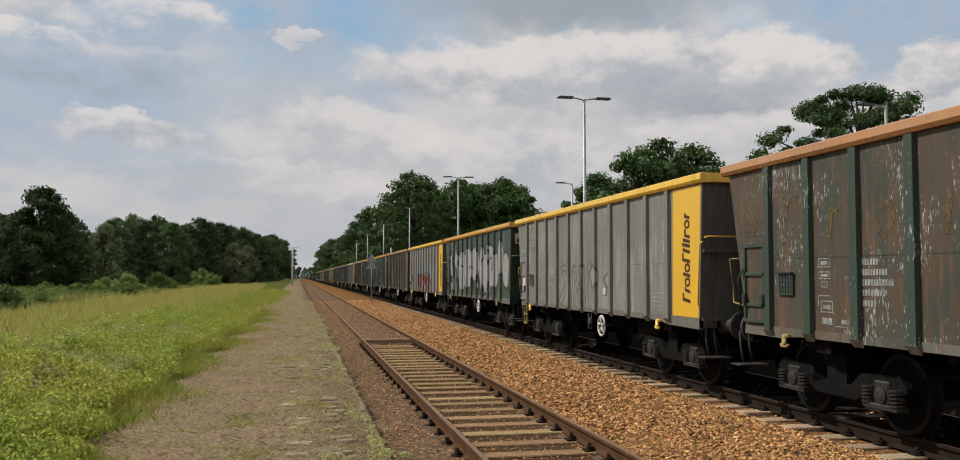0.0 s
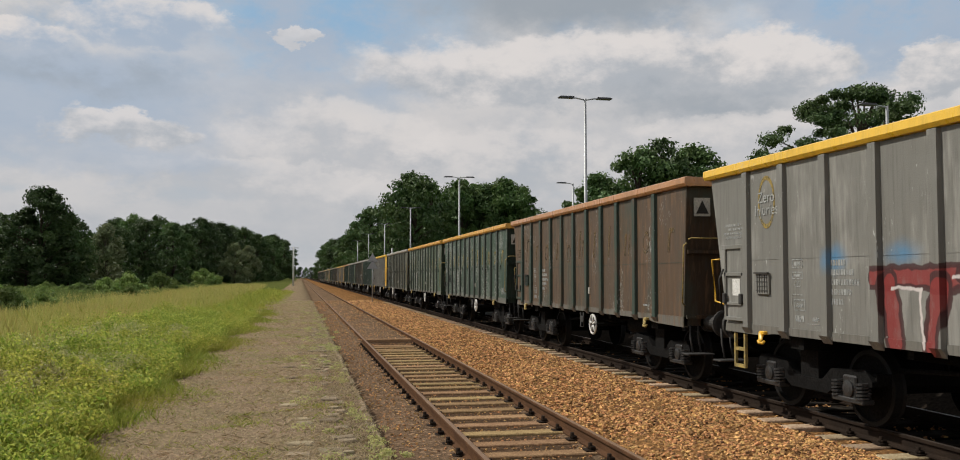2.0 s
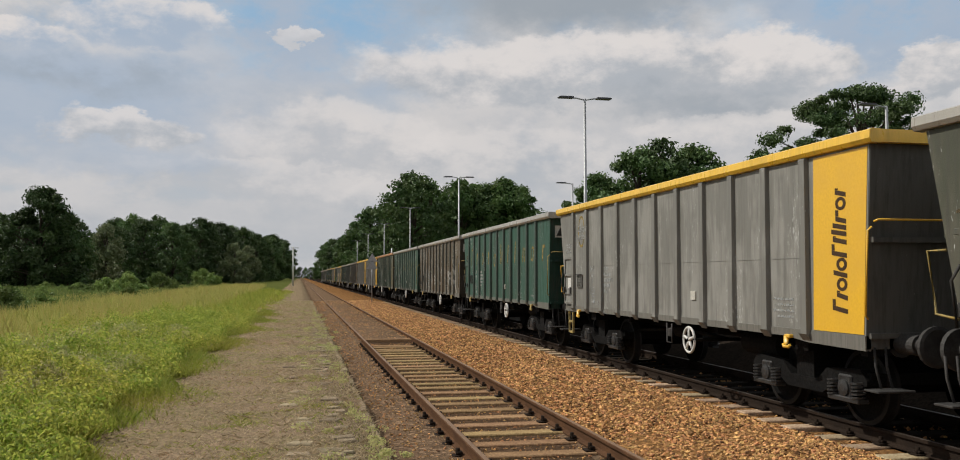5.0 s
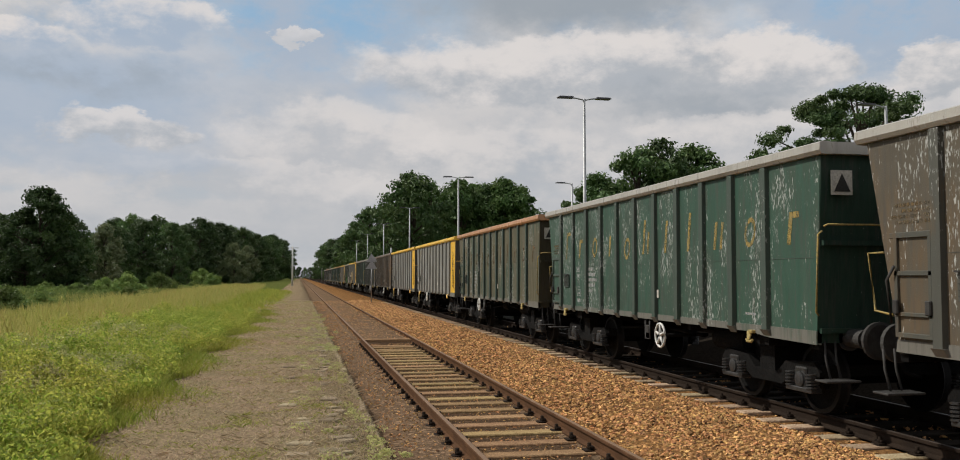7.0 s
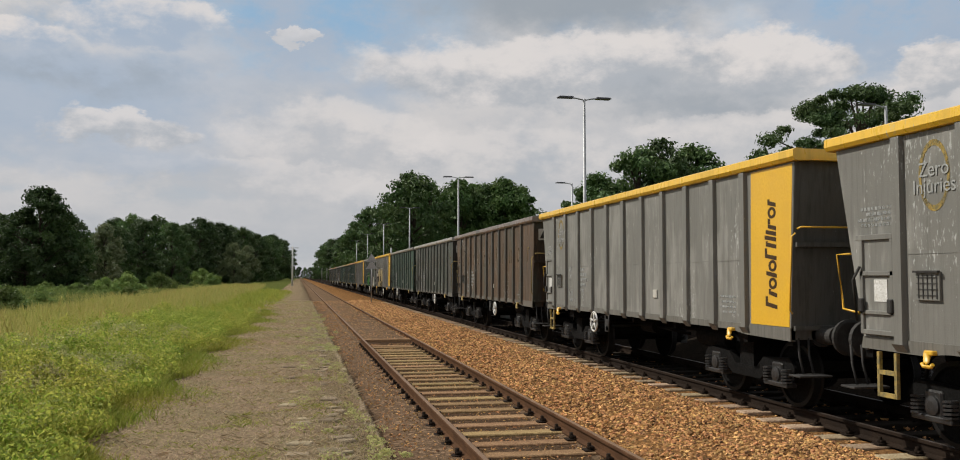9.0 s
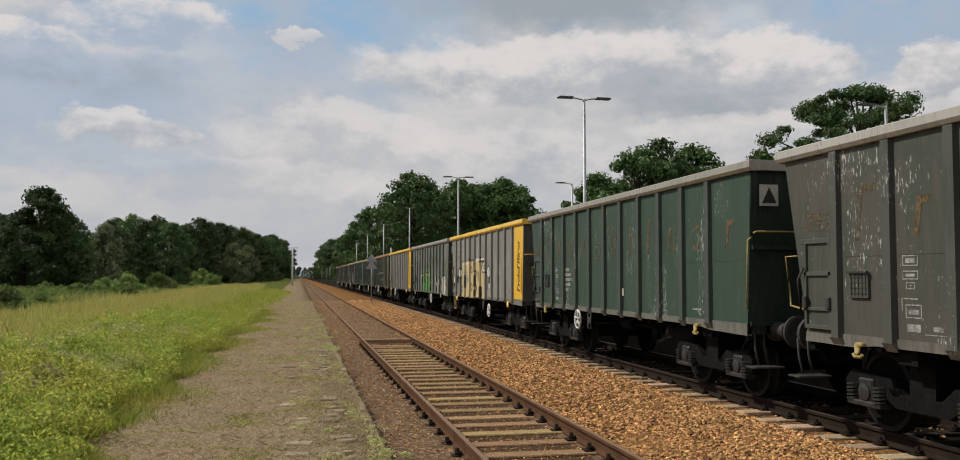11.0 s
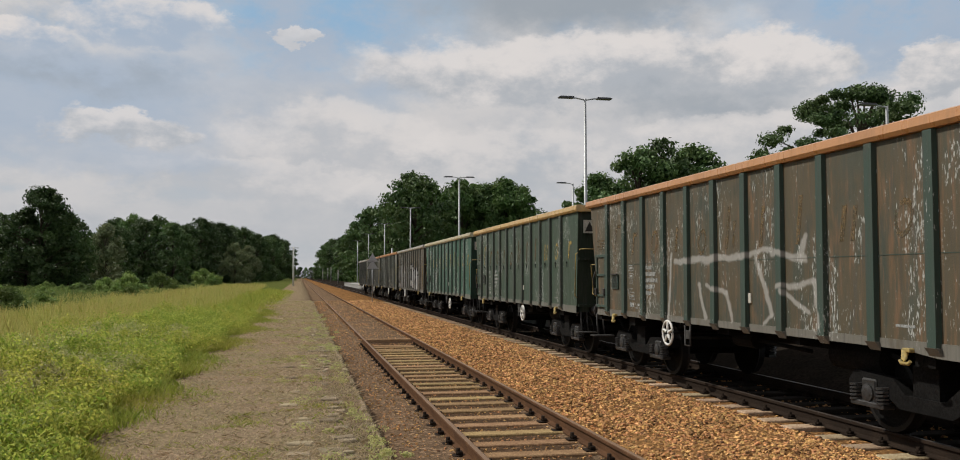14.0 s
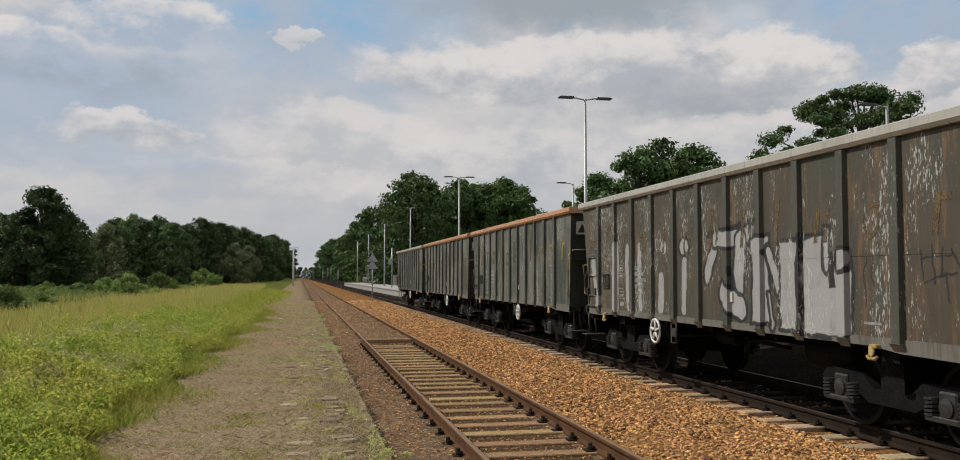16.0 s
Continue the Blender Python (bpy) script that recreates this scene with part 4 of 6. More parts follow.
def make_bogie(w, cy):
    bm = B()
    for e in (-1, 1):
        prism(bm, [(-1.3, 0.58), (-1.18, 0.70), (-0.5, 0.66), (-0.3, 0.50), (0.3, 0.50), (0.5, 0.66), (1.18, 0.70), (1.3, 0.58), (1.3, 0.52), (0.62, 0.46), (0.4, 0.34), (-0.4, 0.34), (-0.62, 0.46), (-1.3, 0.52)], "x", e * 0.94, e * 1.06)
        box(bm, e * 0.94 - 0.1, e * 0.94 + 0.1, -0.2, 0.2, 0.5, 0.84)
    box(bm, -1.0, 1.0, -0.17, 0.17, 0.52, 0.86)
    for y in (-1.25, 1.25):
        box(bm, -1.0, 1.0, y - 0.05, y + 0.05, 0.52, 0.66)
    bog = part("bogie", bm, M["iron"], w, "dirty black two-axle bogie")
    bog.location = (0, cy, 0)
    for y in (-0.9, 0.9):
        bm = B()
        tube(bm, [(-0.95, 0, 0), (0.95, 0, 0)], 0.085, 12)
        for e in (-1, 1):
            lathe(bm, [(e * 0.67, 0.48), (e * 0.70, 0.46), (e * 0.80, 0.455), (e * 0.805, 0.40), (e * 0.77, 0.38), (e * 0.74, 0.16), (e * 0.80, 0.13), (e * 0.80, 0.09)], (0, 0, 0), "x", 32)
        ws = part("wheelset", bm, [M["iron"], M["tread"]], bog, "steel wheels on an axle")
        for p in ws.data.polygons:
            r = math.hypot(p.center.y, p.center.z)
            if r > 0.425:
                p.material_index = 1
            p.use_smooth = False
        ws.location = (0, y, 0.46)
        for e in (-1, 1):
            bm = lathe(B(), [(e * 0.98, 0.08), (e * 1.09, 0.105), (e * 1.11, 0.10), (e * 1.12, 0.05)], (0, y, 0.46), "x", 14)
            box(bm, min(e * 0.96, e * 1.12), max(e * 0.96, e * 1.12), y - 0.30, y + 0.30, 0.30, 0.36, 0.01)
            box(bm, min(e * 0.96, e * 1.09), max(e * 0.96, e * 1.09), y - 0.13, y + 0.13, 0.34, 0.62, 0.02)
            part("axle_box", bm, M["gear"], bog, "grimy dark axle box")
            for dy in (-0.24, 0.24):
                bm = B()
                n = 40
                tube(bm, [(e * 1.06 + 0.075 * math.cos(i * 0.785), y + dy + 0.075 * math.sin(i * 0.785), 0.345 + i * 0.0052) for i in range(n)], 0.016, 5)
                part("spring", bm, M["gear"], bog, "coil suspension spring")


GREEN, GREEND, GREENB = (0.032, 0.060, 0.042), (0.040, 0.050, 0.038), (0.026, 0.078, 0.054)
BROWN, RUSTY = (0.080, 0.056, 0.038), (0.088, 0.056, 0.033)
GREY, OLIVE = (0.166, 0.163, 0.146), (0.085, 0.075, 0.042)
GREY_WORN = (0.245, 0.240, 0.218)
DUST = (0.135, 0.13, 0.112)
PALE, GOLD, TAN = (0.33, 0.31, 0.27), (0.60, 0.30, 0.02), (0.42, 0.20, 0.075)
SILVER, BLACK, WHITE = (0.29, 0.29, 0.29), (0.012, 0.012, 0.014), (0.62, 0.62, 0.60)
YEL = (0.76, 0.46, 0.03)

# sprayed pieces on the sides, in the wagon's own length and height
BUBBLES = [
    ('c', 10.66, 2.56, 10.63, 1.36, 0.15, SILVER, BLACK, 0),
    ('c', 10.08, 2.25, 9.88, 1.38, 0.105, SILVER, BLACK, 0),
    ('o', 9.33, 2.44, 0.46, 0.31, 0, SILVER, BLACK, 0),
    ('c', 9.22, 2.13, 9.35, 1.29, 0.09, SILVER, BLACK, 0),
    ('o', 8.18, 2.03, 0.66, 0.7, 0, SILVER, BLACK, 0),
    ('o', 6.9, 2.12, 0.67, 0.67, 0, SILVER, BLACK, 0),
    ('c', 5.6, 1.89, 5.39, 1.33, 0.085, SILVER, BLACK, 0),
    ('o', 5.65, 2.25, 0.62, 0.55, 0, SILVER, BLACK, 0),
    ('o', 4.39, 2.09, 0.4, 0.72, 0, SILVER, BLACK, 0),
    ('o', 3.17, 2.46, 0.56, 0.36, 0, SILVER, BLACK, 0),
    ('o', 2.9, 1.92, 0.4, 0.45, 0, SILVER, BLACK, 0),
    ('o', 3.76, 1.9, 0.48, 0.61, 0, SILVER, BLACK, 0),
    ('c', 8.54, 2.23, 7.88, 2.19, 0.03, BLACK, None, 0),
    ('c', 6.81, 2.09, 6.21, 2.16, 0.035, BLACK, None, 0),
    ('c', 6.21, 2.16, 5.77, 2.05, 0.025, BLACK, None, 0),
    ('c', 6.43, 2.49, 6.48, 2.15, 0.02, BLACK, None, 0),
    ('c', 4.91, 1.77, 5.03, 1.39, 0.075, BLACK, None, 0),
    ('c', 6.07, 1.6, 5.47, 1.26, 0.04, BLACK, None, 0),
    ('c', 2.95, 2.42, 2.81, 1.98, 0.025, BLACK, None, 0),
    ('c', 2.69, 2.4, 2.81, 1.98, 0.025, BLACK, None, 0),
    ('c', 3.51, 2.65, 3.24, 2.66, 0.04, BLACK, None, 0),
    ('c', 3.24, 2.66, 3.15, 2.46, 0.025, BLACK, None, 0),
]
BUBBLES += [('o', 2.25 - 0.72 * k, 2.0 + 0.4 * (k % 2), 0.36, 0.5, 0, SILVER, BLACK, 0) for k in range(3)]
RED_PIECE = [
    ('o', 4.88, 2.23, 0.35, 0.16, 0, (0.06, 0.20, 0.36), None, 1),
    ('o', 3.37, 2.13, 0.17, 0.09, 0, (0.06, 0.20, 0.36), None, 1),
    ('o', 5.7, 2.15, 0.19, 0.12, 0, (0.06, 0.20, 0.36), None, 1),
    ('o', 7.63, 2.04, 0.26, 0.13, 0, (0.06, 0.20, 0.36), None, 1),
    ('o', 8.81, 1.99, 0.22, 0.16, 0, (0.06, 0.20, 0.36), None, 1),
    ('o', 3.88, 1.96, 0.13, 0.08, 0, (0.06, 0.20, 0.36), None, 1),
    ('c', 8.06, 1.79, 6.76, 1.77, 0.11, (0.20, 0.028, 0.026), (0.05, 0.02, 0.02), 0),
    ('c', 6.76, 1.79, 5.99, 1.77, 0.08, (0.20, 0.028, 0.026), (0.05, 0.02, 0.02), 0),
    ('c', 7.86, 1.72, 7.75, 1.09, 0.135, (0.20, 0.028, 0.026), (0.05, 0.02, 0.02), 0),
    ('c', 7.06, 1.68, 7.2, 1.08, 0.13, (0.20, 0.028, 0.026), (0.05, 0.02, 0.02), 0),
    ('c', 6.41, 1.65, 6.04, 1.1, 0.12, (0.20, 0.028, 0.026), (0.05, 0.02, 0.02), 0),
    ('c', 5.85, 1.73, 5.46, 1.21, 0.155, (0.20, 0.028, 0.026), (0.05, 0.02, 0.02), 0),
    ('o', 5.6, 1.65, 0.43, 0.26, 0, (0.20, 0.028, 0.026), (0.05, 0.02, 0.02), 0),
    ('c', 5.16, 1.81, 5.07, 1.59, 0.145, (0.20, 0.028, 0.026), (0.05, 0.02, 0.02), 0),
    ('o', 4.54, 1.77, 0.42, 0.26, 0, (0.20, 0.028, 0.026), (0.05, 0.02, 0.02), 0),
    ('c', 4.84, 1.52, 4.95, 1.13, 0.105, (0.20, 0.028, 0.026), (0.05, 0.02, 0.02), 0),
    ('c', 4.26, 1.67, 4.33, 1.07, 0.105, (0.20, 0.028, 0.026), (0.05, 0.02, 0.02), 0),
    ('c', 4.18, 1.62, 3.52, 1.61, 0.085, (0.20, 0.028, 0.026), (0.05, 0.02, 0.02), 0),
    ('o', 3.65, 1.19, 0.22, 0.28, 0, (0.20, 0.028, 0.026), (0.05, 0.02, 0.02), 0),
    ('o', 4.56, 1.53, 0.28, 0.14, 0, (0.15, 0.15, 0.145), (0.05, 0.02, 0.02), 0),
    ('c', 7.83, 1.67, 7.36, 1.65, 0.02, (0.55, 0.50, 0.48), None, 0),
    ('c', 7.36, 1.65, 7.33, 1.07, 0.02, (0.55, 0.50, 0.48), None, 0),
    ('c', 6.89, 1.77, 6.41, 1.76, 0.02, (0.55, 0.50, 0.48), None, 0),
    ('c', 6.68, 1.56, 6.38, 1.24, 0.02, (0.55, 0.50, 0.48), None, 0),
    ('c', 6.3, 1.41, 5.7, 1.31, 0.02, (0.55, 0.50, 0.48), None, 0),
    ('c', 5.7, 1.31, 5.71, 1.01, 0.02, (0.55, 0.50, 0.48), None, 0),
    ('o', 5.61, 1.66, 0.08, 0.06, 0, (0.55, 0.50, 0.48), None, 0),
    ('c', 5.44, 1.81, 5.39, 1.58, 0.015, (0.55, 0.50, 0.48), None, 0),
    ('c', 5.31, 1.84, 4.77, 1.88, 0.02, (0.55, 0.50, 0.48), None, 0),
    ('c', 4.77, 1.88, 4.54, 1.98, 0.015, (0.55, 0.50, 0.48), None, 0),
    ('c', 4.54, 1.98, 4.38, 1.84, 0.015, (0.55, 0.50, 0.48), None, 0),
    ('c', 4.86, 1.7, 4.41, 1.68, 0.015, (0.05,0.13,0.09), None, 0),
    ('c', 4.28, 1.77, 4.34, 1.54, 0.015, (0.55, 0.50, 0.48), None, 0),
    ('c', 3.77, 1.8, 3.81, 1.68, 0.02, (0.55, 0.50, 0.48), None, 0),
    ('c', 3.76, 1.36, 3.55, 1.22, 0.01, (0.55, 0.50, 0.48), None, 0),
    ('c', 3.55, 1.22, 3.61, 1.03, 0.015, (0.55, 0.50, 0.48), None, 0),
    ('c', 4.19, 1.51, 3.48, 1.47, 0.02, (0.05,0.13,0.09), None, 0),
    ('c', 3.45, 1.59, 3.74, 1.87, 0.015, (0.55, 0.50, 0.48), None, 0),
    ('c', 3.45, 1.59, 3.21, 1.8, 0.01, (0.55, 0.50, 0.48), None, 0),
    ('c', 3.45, 1.59, 3.2, 1.57, 0.01, (0.55, 0.50, 0.48), None, 0),
    ('c', 3.45, 1.59, 3.23, 1.27, 0.01, (0.55, 0.50, 0.48), None, 0),
]
CREAM_PIECE = [
    ('o', 10.07, 1.93, 0.42, 0.2, 0, (0.52, 0.49, 0.42), BLACK, 0),
    ('b', 8.32, 0.97, 9.72, 2.34, 0, (0.46, 0.37, 0.19), BLACK, 0),
    ('b', 7.14, 1.0, 8.23, 2.39, 0, (0.46, 0.37, 0.19), BLACK, 0),
    ('b', 6.24, 1.03, 7.06, 2.42, 0, (0.46, 0.37, 0.19), BLACK, 0),
    ('b', 5.27, 1.01, 6.24, 2.44, 0, (0.46, 0.37, 0.19), BLACK, 0),
    ('b', 8.35, 2.23, 9.59, 2.36, 0, (0.52, 0.49, 0.42), None, 0),
    ('b', 6.25, 2.33, 7.0, 2.45, 0, (0.52, 0.49, 0.42), None, 0),
    ('b', 5.27, 2.36, 6.18, 2.44, 0, (0.52, 0.49, 0.42), None, 0),
    ('b', 5.31, 2.29, 6.22, 2.36, 0, BLACK, None, 0),
    ('b', 8.86, 1.39, 9.28, 1.86, 0, BLACK, None, 0),
    ('b', 6.95, 1.08, 7.14, 2.04, 0, BLACK, None, 0),
    ('b', 6.49, 1.63, 6.67, 1.99, 0, BLACK, None, 0),
    ('b', 5.88, 1.0, 6.22, 1.44, 0, BLACK, None, 0),
    ('o', 5.68, 2.12, 0.29, 0.2, 0, (0.52, 0.49, 0.42), BLACK, 0),
    ('c', 5.82, 2.19, 5.53, 2.17, 0.02, BLACK, None, 0),
    ('c', 5.79, 2.11, 5.55, 2.09, 0.02, BLACK, None, 0),
    ('o', 7.76, 2.05, 0.13, 0.11, 0, (0.46, 0.37, 0.19), BLACK, 0),
    ('o', 7.78, 1.43, 0.13, 0.11, 0, (0.46, 0.37, 0.19), BLACK, 0),
    ('o', 7.02, 1.9, 0.15, 0.1, 0, (0.46, 0.37, 0.19), BLACK, 0),
    ('o', 7.03, 1.38, 0.16, 0.1, 0, (0.46, 0.37, 0.19), BLACK, 0),
    ('c', 8.76, 1.71, 8.37, 1.71, 0.06, (0.15,0.15,0.14), None, 0),
    ('o', 4.64, 1.79, 0.19, 0.18, 0, BLACK, None, 0),
    ('c', 4.95, 1.65, 4.96, 1.38, 0.045, BLACK, None, 0),
    ('c', 4.95, 1.61, 4.62, 1.58, 0.035, BLACK, None, 0),
    ('o', 4.85, 1.93, 0.23, 0.21, 0, (0.52, 0.49, 0.42), BLACK, 0),
    ('c', 4.91, 2.04, 4.72, 1.81, 0.015, BLACK, None, 0),
    ('c', 4.82, 2.42, 4.81, 2.18, 0.01, BLACK, None, 0),
    ('c', 5.1, 2.38, 4.92, 2.2, 0.015, BLACK, None, 0),
    ('c', 4.57, 2.33, 4.71, 2.17, 0.015, BLACK, None, 0),
    ('c', 4.64, 1.2, 4.44, 1.1, 0.035, (0.52, 0.49, 0.42), None, 0),
]
GREEN_PIECE = [
    ('o', 6.58, 1.52, 1.59, 0.55, 0, (0.06, 0.26, 0.04), None, 2),
    ('o', 6.42, 1.95, 1.0, 0.22, 0, (0.06, 0.26, 0.04), None, 2),
    ('o', 5.38, 1.21, 0.51, 0.33, 0, (0.06, 0.26, 0.04), None, 2),
    ('b', 7.78, 1.71, 8.28, 1.96, 0, (0.38, 0.42, 0.22), BLACK, 0),
    ('c', 7.91, 1.73, 7.85, 1.44, 0.075, (0.38, 0.42, 0.22), BLACK, 0),
    ('c', 7.47, 1.77, 7.42, 1.49, 0.095, (0.38, 0.42, 0.22), BLACK, 0),
    ('c', 6.92, 1.96, 6.89, 1.62, 0.1, (0.38, 0.42, 0.22), BLACK, 0),
    ('c', 6.59, 1.96, 6.07, 1.88, 0.085, (0.38, 0.42, 0.22), BLACK, 0),
    ('c', 6.34, 1.77, 6.35, 1.37, 0.08, (0.38, 0.42, 0.22), BLACK, 0),
    ('c', 5.92, 1.81, 5.94, 1.28, 0.085, (0.38, 0.42, 0.22), BLACK, 0),
    ('c', 5.72, 1.94, 5.5, 1.4, 0.09, (0.38, 0.42, 0.22), BLACK, 0),
    ('c', 5.5, 1.3, 5.2, 1.19, 0.065, (0.38, 0.42, 0.22), BLACK, 0),
    ('c', 5.2, 1.22, 5.04, 1.55, 0.035, (0.38, 0.42, 0.22), BLACK, 0),
    ('c', 6.4, 1.77, 6.25, 1.59, 0.02, BLACK, None, 0),
    ('c', 5.88, 1.46, 5.81, 1.32, 0.035, BLACK, None, 0),
    ('c', 8.1, 1.85, 7.91, 1.83, 0.02, BLACK, None, 0),
    ('c', 7.56, 1.65, 7.32, 1.65, 0.02, BLACK, None, 0),
    ('c', 5.34, 1.34, 5.12, 1.45, 0.025, BLACK, None, 0),
    ('c', 4.56, 1.77, 4.53, 1.68, 0.015, (0.55, 0.50, 0.48), None, 0),
    ('c', 4.52, 1.77, 4.44, 1.7, 0.015, (0.55, 0.50, 0.48), None, 0),
    ('c', 4.44, 1.86, 4.41, 1.71, 0.015, (0.55, 0.50, 0.48), None, 0),
    ('c', 4.33, 1.92, 4.31, 1.74, 0.015, (0.55, 0.50, 0.48), None, 0),
    ('c', 4.45, 1.59, 4.29, 1.64, 0.015, (0.55, 0.50, 0.48), None, 0),
    ('c', 4.29, 1.64, 4.42, 1.49, 0.015, (0.55, 0.50, 0.48), None, 0),
    ('c', 4.42, 1.49, 4.21, 1.54, 0.015, (0.55, 0.50, 0.48), None, 0),
]
GREEN_PIECE += [
    ('c', 3.88, 1.83, 3.44, 1.06, 0.055, (0.52, 0.49, 0.42), BLACK, 0),
    ('c', 3.42, 1.83, 3.05, 1.07, 0.075, (0.52, 0.49, 0.42), BLACK, 0),
    ('o', 2.58, 1.52, 0.31, 0.3, 0, (0.52, 0.49, 0.42), BLACK, 0),
    ('c', 2.07, 1.53, 2.18, 1.1, 0.055, (0.52, 0.49, 0.42), BLACK, 0),
    ('o', 1.23, 1.41, 0.4, 0.45, 0, (0.52, 0.49, 0.42), BLACK, 0),
    ('c', 1.4, 1.89, 0.87, 1.41, 0.03, BLACK, None, 0),
]
SILVER_PIECE = [
    ('c', 11.18, 2.08, 10.92, 1.3, 0.14, SILVER, None, 0),
    ('c', 9.87, 2.37, 9.89, 1.21, 0.12, SILVER, None, 0),
    ('c', 9.29, 2.35, 9.26, 1.23, 0.095, SILVER, None, 0),
    ('c', 8.66, 2.33, 8.63, 1.25, 0.09, SILVER, None, 0),
    ('o', 7.56, 2.31, 0.13, 0.12, 0, SILVER, None, 0),
    ('c', 7.65, 1.76, 7.67, 1.28, 0.12, SILVER, None, 0),
    ('c', 6.71, 2.01, 6.74, 1.23, 0.09, SILVER, None, 0),
    ('o', 6.73, 2.27, 0.19, 0.15, 0, SILVER, BLACK, 0),
    ('c', 5.88, 2.43, 4.36, 2.55, 0.065, BLACK, None, 0),
    ('c', 5.57, 2.32, 5.89, 1.81, 0.13, SILVER, BLACK, 0),
    ('c', 5.57, 2.35, 4.68, 2.36, 0.145, SILVER, BLACK, 0),
    ('c', 4.81, 2.29, 4.93, 1.37, 0.175, SILVER, BLACK, 0),
    ('c', 5.34, 1.54, 4.84, 1.33, 0.18, SILVER, BLACK, 0),
    ('c', 5.1, 1.9, 5.03, 1.63, 0.055, BLACK, None, 0),
    ('b', 4.03, 1.14, 4.53, 2.35, 0, SILVER, BLACK, 0),
    ('c', 4.05, 2.14, 3.79, 1.65, 0.1, SILVER, BLACK, 0),
    ('b', 3.29, 1.1, 3.79, 2.26, 0, SILVER, BLACK, 0),
    ('c', 4.07, 1.56, 3.96, 1.12, 0.05, SILVER, BLACK, 0),
    ('b', 2.63, 1.08, 3.26, 2.29, 0, SILVER, BLACK, 0),
    ('c', 2.7, 2.36, 2.72, 1.88, 0.065, SILVER, BLACK, 0),
    ('b', 2.21, 1.13, 2.57, 1.98, 0, SILVER, BLACK, 0),
    ('o', 2.38, 1.99, 0.16, 0.16, 0, SILVER, BLACK, 0),
    ('b', 2.26, 1.11, 3.19, 1.66, 0, SILVER, None, 0),
    ('c', 2.57, 2.02, 2.6, 1.73, 0.035, BLACK, None, 0),
    ('c', 1.06, 2.05, 1.05, 1.74, 0.015, BLACK, None, 0),
    ('c', 1.06, 1.96, 0.63, 2.01, 0.015, BLACK, None, 0),
    ('c', 0.92, 2.11, 0.89, 1.68, 0.015, BLACK, None, 0),
    ('c', 0.75, 2.1, 0.81, 1.77, 0.015, BLACK, None, 0),
    ('c', 1.03, 1.71, 0.6, 1.83, 0.015, BLACK, None, 0),
    ('c', 0.76, 1.8, 0.69, 1.57, 0.015, BLACK, None, 0),
    ('c', 0.63, 2.07, 0.54, 1.86, 0.015, BLACK, None, 0),
    ('c', 1.97, 2.01, 1.99, 1.46, 0.015, BLACK, None, 0),
    ('c', 1.86, 2.04, 1.83, 1.67, 0.015, BLACK, None, 0),
]
SCRIBBLE = [
    ('c', 7.76, 2.17, 7.88, 1.11, 0.035, (0.20, 0.195, 0.18), None, 3),
    ('c', 7.6, 2.05, 5.4, 2.07, 0.04, (0.20, 0.195, 0.18), None, 3),
    ('c', 5.4, 2.07, 4.5, 2.17, 0.03, (0.20, 0.195, 0.18), None, 3),
    ('c', 6.71, 1.65, 6.5, 1.17, 0.035, (0.20, 0.195, 0.18), None, 3),
    ('c', 6.44, 1.65, 5.79, 1.56, 0.03, (0.20, 0.195, 0.18), None, 3),
    ('c', 5.79, 1.56, 5.62, 1.15, 0.03, (0.20, 0.195, 0.18), None, 3),
    ('c', 4.83, 1.91, 4.53, 1.29, 0.035, (0.20, 0.195, 0.18), None, 3),
    ('c', 4.53, 1.29, 4.75, 1.14, 0.025, (0.20, 0.195, 0.18), None, 3),
    ('c', 4.41, 1.64, 3.54, 1.74, 0.03, (0.20, 0.195, 0.18), None, 3),
    ('c', 4.21, 1.58, 3.64, 1.37, 0.03, (0.20, 0.195, 0.18), None, 3),
    ('c', 3.7, 2.3, 3.81, 2.04, 0.04, (0.20, 0.195, 0.18), None, 3),
    ('c', 4.5, 2.1, 3.71, 2.03, 0.035, (0.20, 0.195, 0.18), None, 3),
    ('c', 3.54, 1.72, 3.37, 1.2, 0.03, (0.20, 0.195, 0.18), None, 3),
    ('c', 4.94, 2.06, 4.77, 1.72, 0.025, (0.20, 0.195, 0.18), None, 3),
]

# the bubbles touch one another
BUBBLES = [(k, a, b, c * 1.22, d * 1.12, h, f, ln, e) if k == "o" else (k, a, b, c, d, h * 1.15, f, ln, e) for k, a, b, c, d, h, f, ln, e in BUBBLES]
SCRIBBLE = [(k, a, b, c, d, h * 1.5, (0.28, 0.27, 0.25), ln, e) for k, a, b, c, d, h, f, ln, e in SCRIBBLE]
